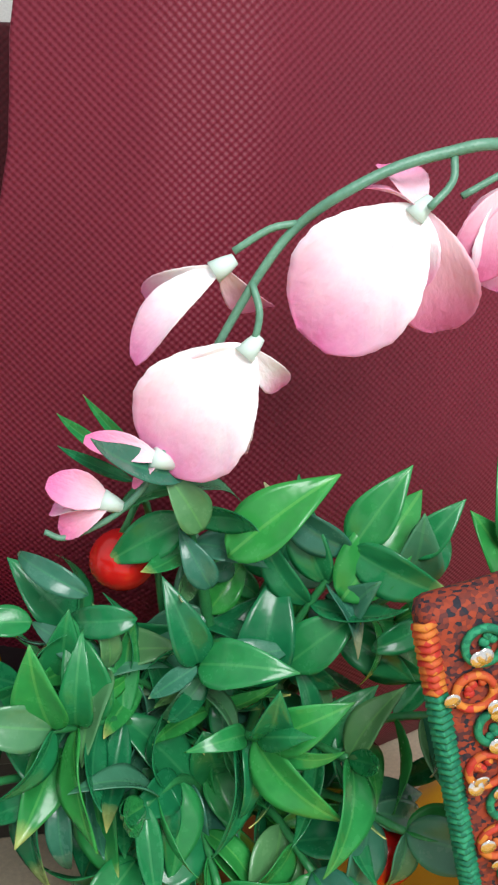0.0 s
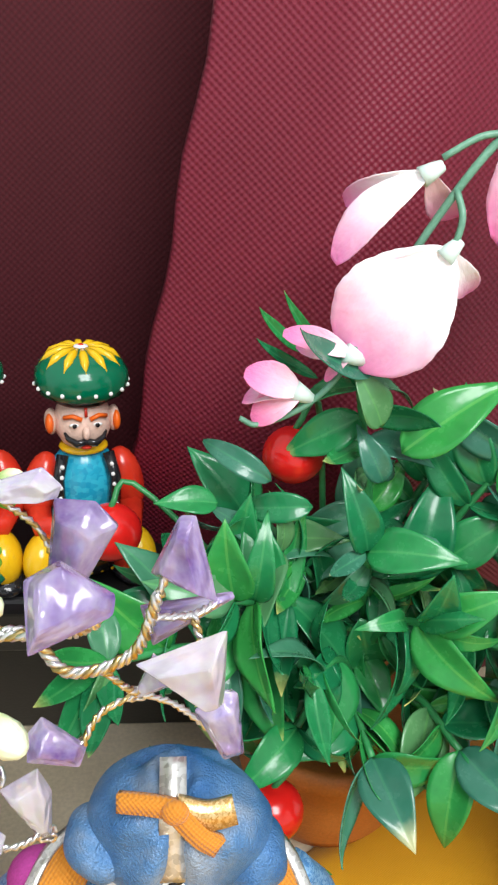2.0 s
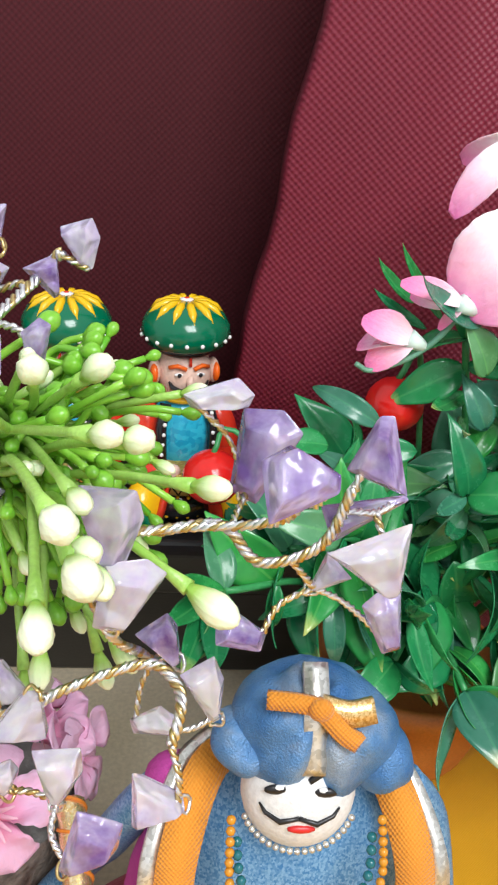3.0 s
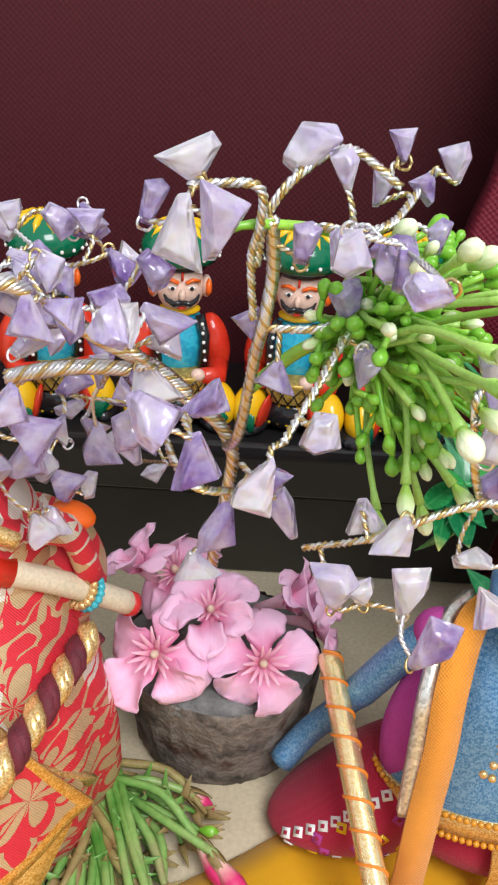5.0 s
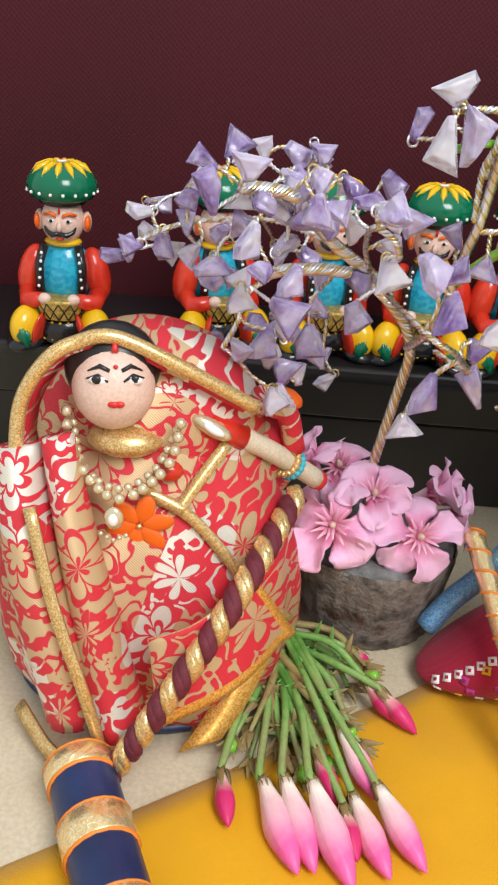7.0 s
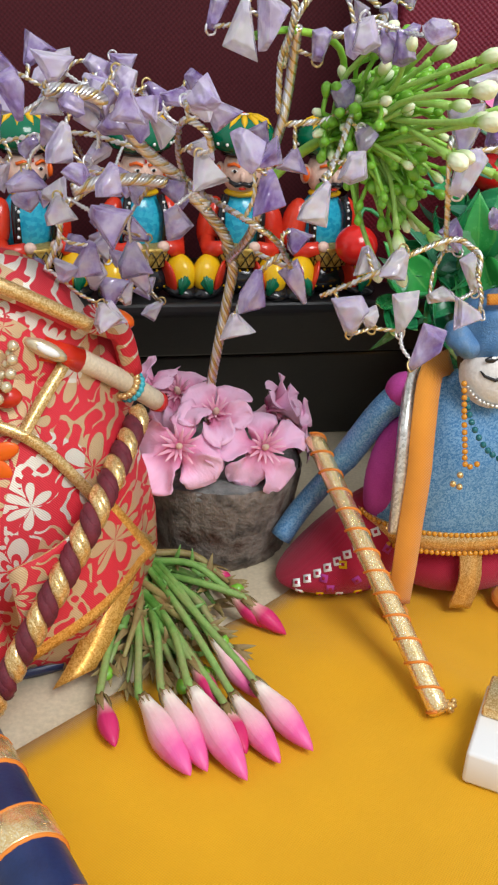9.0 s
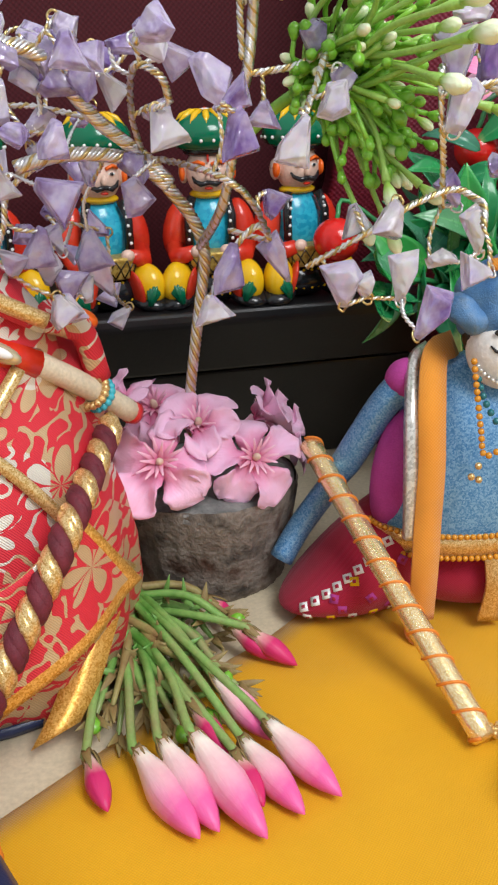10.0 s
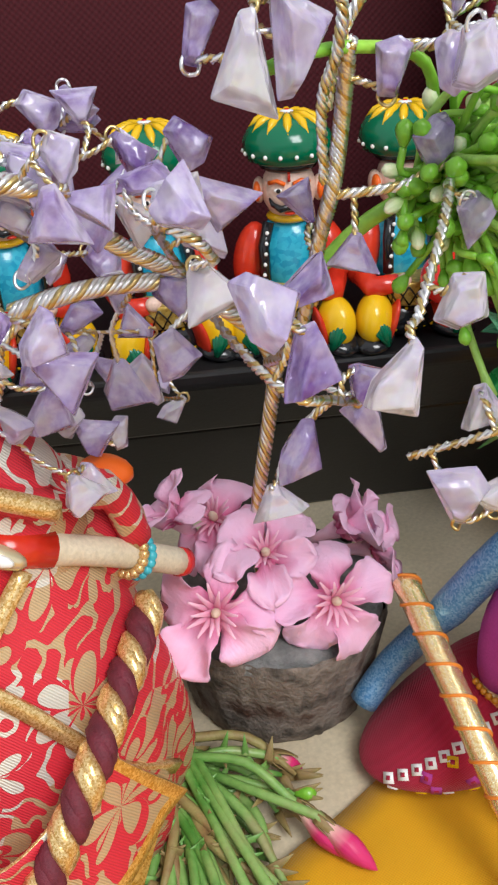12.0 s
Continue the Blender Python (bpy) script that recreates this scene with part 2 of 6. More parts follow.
M = {}
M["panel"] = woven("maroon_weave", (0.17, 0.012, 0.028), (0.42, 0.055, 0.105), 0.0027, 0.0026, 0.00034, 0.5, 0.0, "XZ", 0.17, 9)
# maroon weave for the far panel, darkened to hold the shade it stands in
M["panel_far"] = woven("shaded_maroon_weave", (0.044, 0.0025, 0.0055), (0.092, 0.0055, 0.0115), 0.0030, 0.0030, 0.00022, 0.8, 0.0, "XZ", 0.5, 8)
M["cream"] = mottled("cream_laminate", (0.63, 0.53, 0.36), (0.73, 0.63, 0.46), 22, 0.35, 0, 500, 0.00008)
M["plaster"] = mottled("pale_plaster", (0.72, 0.72, 0.68), (0.8, 0.8, 0.76), 8, 0.8)
M["yellow"] = woven("yellow_cotton", (0.68, 0.325, 0.002), (0.80, 0.42, 0.004), 0.0011, 0.0011, 0.00012, 0.8, 0.15, "XY", 0.7, 7)
M["black"] = mottled("black_case", (0.010, 0.010, 0.011), (0.022, 0.02, 0.02), 12, 0.3, 0, 600, 0.00006)
M["bark"] = mottled("bark", (0.05, 0.043, 0.038), (0.26, 0.22, 0.19), 70, 0.9, 0, 420, 0.0012, 0.2, (0.085, 0.045, 0.032))
M["sawn"] = mottled("grey_resin_top", (0.13, 0.13, 0.125), (0.27, 0.265, 0.25), 120, 0.8, 0, 500, 0.0008)
M["gem"] = gem_material()
M["silver"] = base("silver_wire", (0.86, 0.86, 0.87), 0.3, 1.0)[0]
M["goldwire"] = base("gold_wire", (0.66, 0.5, 0.22), 0.28, 1.0)[0]
M["ole"] = petal_material("oleander_petal", (0.78, 0.14, 0.33), (0.90, 0.54, 0.74), 0.02, 0.5, 0.12, 0.72)
M["ole_dark"] = petal_material("oleander_deep", (0.66, 0.08, 0.24), (0.92, 0.55, 0.68), 0.012, 0.55, 0.1, 0.9)
M["ole_eye"] = base("stamen", (0.72, 0.55, 0.42), 0.6)[0]
M["silkpetal"] = petal_material("silk_petal", (0.94, 0.89, 0.90), (0.86, 0.22, 0.50), 0.034, 0.75, 0.52, 1.12)
M["silkpink"] = petal_material("silk_petal_pink", (0.9, 0.62, 0.68), (0.84, 0.2, 0.42), 0.032, 0.75, 0.35, 1.05)
M["calyx"] = base("pale_calyx", (0.62, 0.78, 0.7), 0.5)[0]
M["stemgreen"] = mottled("garland_stem", (0.10, 0.27, 0.18), (0.16, 0.36, 0.24), 60, 0.4)
M["leaf"] = leaf_material("plastic_leaf", (0.006, 0.13, 0.045), (0.03, 0.32, 0.10), (0.60, 0.60, 0.18))
M["leafmat"] = leaf_material("dusty_leaf", (0.03, 0.17, 0.085), (0.10, 0.29, 0.17), (0.60, 0.60, 0.32))
M["plantstem"] = mottled("plastic_stem", (0.02, 0.2, 0.06), (0.05, 0.33, 0.1), 80, 0.35)
M["terra"] = mottled("terracotta", (0.5, 0.16, 0.03), (0.6, 0.22, 0.05), 40, 0.6)
M["tomato"] = mottled("red_gloss", (0.62, 0.008, 0.008), (0.72, 0.02, 0.015), 30, 0.16, 0, 200, 0.00003)
M["bud_green"] = mottled("fresh_green", (0.10, 0.38, 0.015), (0.36, 0.66, 0.08), 60, 0.3, 0, 500, 0.00006)
M["bud_white"] = petal_material("white_bud", (0.34, 0.56, 0.10), (0.80, 0.86, 0.60), 0.012, 0.35, 0.35, 1.05)
M["bud_stem"] = mottled("pale_green_stem", (0.25, 0.5, 0.06), (0.42, 0.66, 0.16), 60, 0.35)
M["pbud"] = petal_material("pink_bud", (0.90, 0.80, 0.70), (0.76, 0.12, 0.34), 0.034, 0.36, 0.25, 0.85)
M["pbud_deep"] = petal_material("crimson_bud", (0.75, 0.55, 0.45), (0.58, 0.03, 0.14), 0.017, 0.38, 0.2, 0.6)
M["sepal"] = mottled("brown_sepal", (0.24, 0.13, 0.05), (0.34, 0.3, 0.1), 120, 0.6)
M["cutstem"] = mottled("cut_stem", (0.06, 0.24, 0.03), (0.24, 0.42, 0.11), 45, 0.4, 0, 500, 0.0002, 0.5, (0.32, 0.30, 0.13))
M["brocade"] = brocade("red_brocade", (0.66, 0.022, 0.04), (0.68, 0.48, 0.27), (0.84, 0.80, 0.70))
M["goldtrim"] = glitter("gold_braid", (0.62, 0.36, 0.10), (0.92, 0.70, 0.36), 0.3, 0.7, 2300, 0.0003)
M["goldborder"] = glitter("orange_gold_braid", (0.62, 0.27, 0.03), (0.88, 0.52, 0.14), 0.35, 0.5, 1900, 0.0003)
M["silvertrim"] = glitter("silver_braid", (0.55, 0.54, 0.5), (0.85, 0.84, 0.8), 0.3, 0.8, 900)
M["maroonthread"] = mottled("maroon_thread", (0.1, 0.008, 0.018), (0.17, 0.015, 0.03), 200, 0.7, 0, 1500, 0.0003)
M["skin"] = mottled("painted_pink", (0.74, 0.50, 0.40), (0.80, 0.57, 0.47), 50, 0.45)
M["ivory"] = mottled("ivory_wood", (0.68, 0.58, 0.42), (0.76, 0.66, 0.5), 70, 0.5)
M["white"] = mottled("white_paint", (0.76, 0.75, 0.72), (0.82, 0.81, 0.79), 80, 0.6, 0, 700, 0.0002)
M["hair"] = base("black_paint", (0.012, 0.011, 0.012), 0.35)[0]
M["lips"] = base("red_paint", (0.6, 0.02, 0.02), 0.35)[0]
M["orange"] = woven("orange_cotton", (0.75, 0.26, 0.02), (0.85, 0.36, 0.05), 0.0012, 0.0012, 0.00025, 0.85, 0.2, "XZ", 0.7, 30)
M["bluecloth"] = glitter("blue_lame", (0.06, 0.22, 0.47), (0.22, 0.42, 0.64), 0.36, 0.3, 1700, 0.0004)
M["turban"] = mottled("turban_tissue", (0.02, 0.13, 0.36), (0.10, 0.24, 0.46), 60, 0.42, 0.25, 1700, 0.0005, 0.5, (0.30, 0.37, 0.45))
M["redcloth"] = woven("crimson_cotton", (0.36, 0.008, 0.035), (0.46, 0.016, 0.055), 0.001, 0.001, 0.0002, 0.85, 0.15, "XZ", 0.7, 30)
M["magenta"] = mottled("magenta_cotton", (0.4, 0.03, 0.24), (0.5, 0.06, 0.32), 60, 0.85, 0, 1500, 0.0002)
M["teal"] = base("teal_bead", (0.01, 0.13, 0.15), 0.2)[0]
M["turq"] = base("turquoise_bead", (0.05, 0.42, 0.5), 0.25)[0]
M["amber"] = base("amber_bead", (0.6, 0.25, 0.02), 0.2)[0]
M["pearl"] = base("brass_bead", (0.7, 0.6, 0.4), 0.2, 0.6)[0]
M["navy"] = mottled("navy_satin", (0.008, 0.018, 0.075), (0.018, 0.04, 0.14), 40, 0.35, 0, 900, 0.0001)
M["goldstick"] = glitter("gold_foil", (0.88, 0.60, 0.24), (1.0, 0.84, 0.52), 0.24, 0.8, 2600, 0.00006)
M["orangethread"] = base("orange_thread", (0.75, 0.22, 0.02), 0.6)[0]
M["h_green"] = base("gloss_green", (0.0, 0.13, 0.06), 0.15)[0]
M["h_yellow"] = base("gloss_yellow", (0.75, 0.45, 0.01), 0.15)[0]
M["h_red"] = mottled("gloss_red", (0.55, 0.02, 0.01), (0.68, 0.05, 0.02), 80, 0.18, 0, 200, 0.00003)
M["h_blue"] = glitter("gloss_blue", (0.01, 0.28, 0.45), (0.03, 0.4, 0.55), 0.18, 0.0, 500, 0.0001)
M["h_orange"] = base("gloss_orange", (0.8, 0.13, 0.01), 0.3)[0]
M["h_black"] = base("gloss_black", (0.012, 0.012, 0.014), 0.15)[0]
M["h_white"] = base("gloss_white", (0.8, 0.8, 0.78), 0.2)[0]
M["h_drum"] = glitter("painted_gold", (0.35, 0.2, 0.03), (0.6, 0.42, 0.1), 0.35, 0.3, 600, 0.0002)
M["embro"] = glitter("embroidery", (0.5, 0.03, 0.02), (0.65, 0.22, 0.03), 0.7, 0.0, 420, 0.0012)
M["embgreen"] = glitter("green_embroidery", (0.0, 0.16, 0.08), (0.02, 0.3, 0.14), 0.7, 0.0, 700, 0.0009)
M["embdark"] = glitter("thickly_stitched_cloth", (0.015, 0.016, 0.026), (0.34, 0.05, 0.018), 0.8, 0.0, 800, 0.0012)
M["sequin"] = base("sequin", (0.85, 0.83, 0.8), 0.12, 0.9)[0]


# ---------- mesh helpers ----------
def part(name, bm, mats, parent=None, label="", smooth=True):
    me = bpy.data.meshes.new(name)
    if smooth:
        for f in bm.faces:
            f.smooth = True
    bm.to_mesh(me)
    bm.free()
    for mt in (mats if isinstance(mats, (list, tuple)) else [mats]):
        me.materials.append(mt)
    ob = new(name, me)
    if parent is not None:
        ob.parent = parent
        if parent.type == "EMPTY":
            ob.matrix_parent_inverse = Matrix.Translation(-parent.location)
    if label:
        tagged(ob, label)
    return ob


def thing(name, label, category, at=(0, 0, 0), group=""):
    ob = new(name)
    ob.empty_display_size = 0.01
    ob.location = at
    return tagged(ob, label, category, group)


def tube(bm, pts, radii, seg=8, mi=0, caps=True):
    pts = [Vector(p) for p in pts]
    if isinstance(radii, (int, float)):
        radii = [radii] * len(pts)
    ref = Vector((0, 0, 1)) if abs((pts[-1] - pts[0]).normalized().z) < 0.9 else Vector((1, 0, 0))
    rings = []
    for i, p in enumerate(pts):
        d = (pts[min(i + 1, len(pts) - 1)] - pts[max(i - 1, 0)]).normalized()
        u = d.cross(ref)
        u = u.normalized() if u.length > 1e-6 else d.orthogonal().normalized()
        w = u.cross(d).normalized()
        ref = w
        rings.append([bm.verts.new(p + radii[i] * (math.cos(a) * u + math.sin(a) * w)) for a in [2 * math.pi * k / seg for k in range(seg)]])
    made = []
    for r1, r2 in zip(rings, rings[1:]):
        for k in range(seg):
            made.append(bm.faces.new((r1[k], r1[(k + 1) % seg], r2[(k + 1) % seg], r2[k])))
    if caps:
        made.append(bm.faces.new(rings[0][::-1]))
        made.append(bm.faces.new(rings[-1]))
    for f in made:
        f.material_index = mi
    return bm


def smooth_path(pts, n):
    """Catmull-Rom through the points, n steps a span."""
    P = [Vector(p) for p in pts]
    P = [2 * P[0] - P[1]] + P + [2 * P[-1] - P[-2]]
    out = []
    for i in range(1, len(P) - 2):
        for k in range(n):
            t = k / n
            a, b, c, d = P[i - 1], P[i], P[i + 1], P[i + 2]
            out.append(0.5 * (2 * b + (c - a) * t + (2 * a - 5 * b + 4 * c - d) * t * t + (3 * b - a - 3 * c + d) * t ** 3))
    return out + [P[-2]]


def twist(bm, pts, r, strands, turn, thick, n=8, seg=5):
    """Strands wound round a path: (material index, phase) each."""
    path = smooth_path(pts, n)
    dist = [0.0]
    for a, b in zip(path, path[1:]):
        dist.append(dist[-1] + (b - a).length)
    ref = Vector((0.3, 0.2, 0.9))
    frames = []
    for i, p in enumerate(path):
        d = (path[min(i + 1, len(path) - 1)] - path[max(i - 1, 0)]).normalized()
        u = d.cross(ref).normalized()
        ref = u.cross(d)
        frames.append((p, u, ref.copy()))
    for mi, ph in strands:
        line = []
        for (p, u, w), s in zip(frames, dist):
            a = ph + 2 * math.pi * s / turn
            line.append(p + r * (math.cos(a) * u + math.sin(a) * w))
        tube(bm, line, thick, seg, mi)
    return path


def blob(bm, c, r, rot=None, mi=0, u=16, v=10, power=None):
    """An ellipsoid of three radii."""
    g = bmesh.ops.create_uvsphere(bm, u_segments=u, v_segments=v, radius=1)
    m = Matrix.Translation(c) @ ((rot or Matrix.Identity(3)).to_4x4()) @ Matrix.Diagonal((*r, 1))
    bmesh.ops.transform(bm, matrix=m, verts=g["verts"])
    for f in {f for w in g["verts"] for f in w.link_faces}:
        f.material_index = mi
    return g["verts"]


def lathe(bm, prof, c=(0, 0, 0), seg=32, mi=0, squash=(1, 1)):
    """Revolve (radius, height) about z; a material index for each span if mi is a list."""
    c = Vector(c)
    rings = []
    for r, z in prof:
        rings.append([bm.verts.new(c + Vector((r * math.cos(a) * squash[0], r * math.sin(a) * squash[1], z))) for a in [2 * math.pi * k / seg for k in range(seg)]])
    for j, (r1, r2) in enumerate(zip(rings, rings[1:])):
        for k in range(seg):
            f = bm.faces.new((r1[k], r1[(k + 1) % seg], r2[(k + 1) % seg], r2[k]))
            f.material_index = mi[j] if isinstance(mi, list) else mi
    for ring, rev in ((rings[0], True), (rings[-1], False)):
        f = bm.faces.new(ring[::-1] if rev else ring)
        f.material_index = (mi[0] if rev else mi[-1]) if isinstance(mi, list) else mi
    return rings


def slab(bm, lo, hi, mi=0, bev=0.0):
    g = bmesh.ops.create_cube(bm, size=1)
    for v in g["verts"]:
        v.co = Vector([lo[i] + (v.co[i] + 0.5) * (hi[i] - lo[i]) for i in range(3)])
    fs = {f for v in g["verts"] for f in v.link_faces}
    for f in fs:
        f.material_index = mi
    if bev:
        bmesh.ops.bevel(bm, geom=list({e for f in fs for e in f.edges}), offset=bev, segments=2, affect="EDGES", profile=0.5)


def blade(length, width, shape, curl=0.0, cup=0.0, thick=0.0003, nl=9, nw=4, wave=0.0, fold=0.0):
    """A leaf or petal along +y: shape(t) is its half width; curl bends it down, cup lifts its rims."""
    bm = bmesh.new()
    top, bot = [], []
    for i in range(nl + 1):
        t = i / nl
        hw = max(shape(t) * width * 0.5, 0.00012)
        ang = curl * t
        y = length * (math.sin(ang) / curl * 1.0 if abs(curl) > 1e-3 else t)
        z = -length * ((1 - math.cos(ang)) / curl if abs(curl) > 1e-3 else 0)
        rt, rb = [], []
        for k in range(nw + 1):
            s = 2 * k / nw - 1
            zz = z + cup * hw * s * s + fold * hw * abs(s) + wave * width * math.sin(9 * t + 3 * s) * abs(s)
            rt.append(bm.verts.new((s * hw, y, zz + thick / 2)))
            rb.append(bm.verts.new((s * hw, y, zz - thick / 2)))
        top.append(rt), bot.append(rb)
    for i in range(nl):
        for k in range(nw):
            bm.faces.new((top[i][k], top[i][k + 1], top[i + 1][k + 1], top[i + 1][k]))
            bm.faces.new((bot[i][k], bot[i + 1][k], bot[i + 1][k + 1], bot[i][k + 1]))
        bm.faces.new((top[i][0], top[i + 1][0], bot[i + 1][0], bot[i][0]))
        bm.faces.new((top[i][nw], bot[i][nw], bot[i + 1][nw], top[i + 1][nw]))
    for k in range(nw):
        bm.faces.new((top[0][k], bot[0][k], bot[0][k + 1], top[0][k + 1]))
        bm.faces.new((top[nl][k], top[nl][k + 1], bot[nl][k + 1], bot[nl][k]))
    return bm


def aim(at, d, roll=0.0, face=(0, -0.8, 0.6)):
    """A pose whose +y points along d and whose +z turns towards face."""
    y = Vector(d).normalized()
    z = Vector(face) - y * Vector(face).dot(y)
    z = z.normalized() if z.length > 0.05 else y.orthogonal().normalized()
    x = y.cross(z).normalized()
    z = x.cross(y)
    m = Matrix((x, y, z)).transposed().to_4x4()
    return Matrix.Translation(at) @ m @ Matrix.Rotation(roll, 4, "Y")


def meshed(name, bm, mat, smooth=True):
    me = bpy.data.meshes.new(name)
    for f in bm.faces:
        f.smooth = smooth
    bm.to_mesh(me)
    bm.free()
    me.materials.append(mat)
    return me


def child(name, me, parent, m):
    ob = new(name, me)
    ob.parent = parent
    if parent.type == "EMPTY":
        ob.matrix_parent_inverse = Matrix.Translation(-parent.location)
    ob.matrix_basis = m
    return ob


# ---------- the setting ----------
bm = bmesh.new()
slab(bm, (-0.7, -0.7, -0.03), (0.9, 0.62, 0.0), 0, 0.002)
tagged(part("table_surface", bm, M["cream"]), "cream laminate table top with faint mottling", kind="structure")
bm = bmesh.new()
slab(bm, (-0.9, 0.64, -0.5), (1.1, 0.66, 1.3))
tagged(part("wall_north", bm, M["plaster"]), "pale plastered wall far behind", kind="structure")
# far backdrop panel; the shadow over it is part of its dark colour
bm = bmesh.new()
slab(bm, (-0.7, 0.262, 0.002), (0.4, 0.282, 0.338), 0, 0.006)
tagged(part("backdrop", bm, M["panel_far"]), "maroon woven fabric panel standing behind the figures, its shade in the colour", kind="structure")
bm = bmesh.new()
NZ, NX = 40, 60
fr = []
for i in range(NZ + 1):
    z = 0.002 + 0.62 * i / NZ
    x0 = 0.1600 + 0.163 * (z - 0.179) + 0.0012 * math.sin(z * 90)
    row = []
    for k in range(NX + 1):
        x = x0 + (0.75 - x0) * (k / NX) ** 1.7
        y = 0.158 + 0.40 * max(0.0, 0.226 - x) + 0.42 * max(0.0, x - 0.255) + 0.30 * max(0.0, 0.165 - z)
        row.append(bm.verts.new((x, min(y, 0.255) + (0.003 if k == 0 else 0) + 0.0015 * noise.noise(Vector((x * 22, 0, z * 14))), z)))
    fr.append(row)
for i in range(NZ):
    for k in range(NX):
        bm.faces.new((fr[i][k], fr[i][k + 1], fr[i + 1][k + 1], fr[i + 1][k]))
ret = bmesh.ops.extrude_face_region(bm, geom=bm.faces[:])
bmesh.ops.translate(bm, verts=[v for v in ret["geom"] if isinstance(v, bmesh.types.BMVert)], vec=(0, 0.012, 0))
bmesh.ops.recalc_face_normals(bm, faces=bm.faces[:])
tagged(part("backdrop", bm, M["panel"]), "maroon coarse-woven fabric panel with a raw edge", kind="structure")

# the yellow cloth: one long straight edge, laid flat with soft creases
bm = bmesh.new()
U, N0, P0 = Vector((0.825, 0.565, 0)), Vector((0.565, -0.825, 0)), Vector((-0.026, -0.047, 0))
rows = []
for i in range(61):
    row = []
    for k in range(41):
        a, b = -0.22 + 0.72 * i / 60, 0.42 * k / 40
        p = P0 + U * a + N0 * b
        crease = 0.0024 * math.exp(-((a - 0.10 - 0.45 * b) / 0.014) ** 2) + 0.0026 * math.exp(-((a - 0.16 + 0.2 * b) / 0.018) ** 2)
        p.z = 0.0012 + crease + 0.0005 * (noise.noise(p * 30) + 1)
        row.append(bm.verts.new(p))
    rows.append(row)
for i in range(60):
    for k in range(40):
        bm.faces.new((rows[i][k], rows[i][k + 1], rows[i + 1][k + 1], rows[i + 1][k]))
ret = bmesh.ops.extrude_face_region(bm, geom=bm.faces[:])
for v in [v for v in ret["geom"] if isinstance(v, bmesh.types.BMVert)]:
    v.co.z = 0.0003
bmesh.ops.recalc_face_normals(bm, faces=bm.faces[:])
tagged(part("tablecloth", bm, M["yellow"]), "yellow cotton cloth lying flat on the table", "cloth")

# the black case on which the figures sit
case = thing("black_case", "low glossy black case with a seam along its front", "box", (-0.05, 0.2, 0))
for nm, prof in (("lid", [(0.158, 0.1035), (0.158, 0.097), (0.174, 0.0675), (0.258, 0.0675), (0.258, 0.1035)]), ("body", [(0.179, 0.0655), (0.206, 0.0), (0.258, 0.0), (0.258, 0.0655)])):
    bm = bmesh.new()
    a = [bm.verts.new((-0.4, y, z)) for y, z in prof]
    b = [bm.verts.new((0.203, y, z)) for y, z in prof]
    n = len(prof)
    for k in range(n):
        bm.faces.new((a[k], a[(k + 1) % n], b[(k + 1) % n], b[k]))
    bm.faces.new(a[::-1]), bm.faces.new(b)
    bmesh.ops.recalc_face_normals(bm, faces=bm.faces[:])
    bmesh.ops.bevel(bm, geom=bm.edges[:], offset=0.0018, segments=2, affect="EDGES", profile=0.5)
    part(nm, bm, M["black"], case, smooth=False)


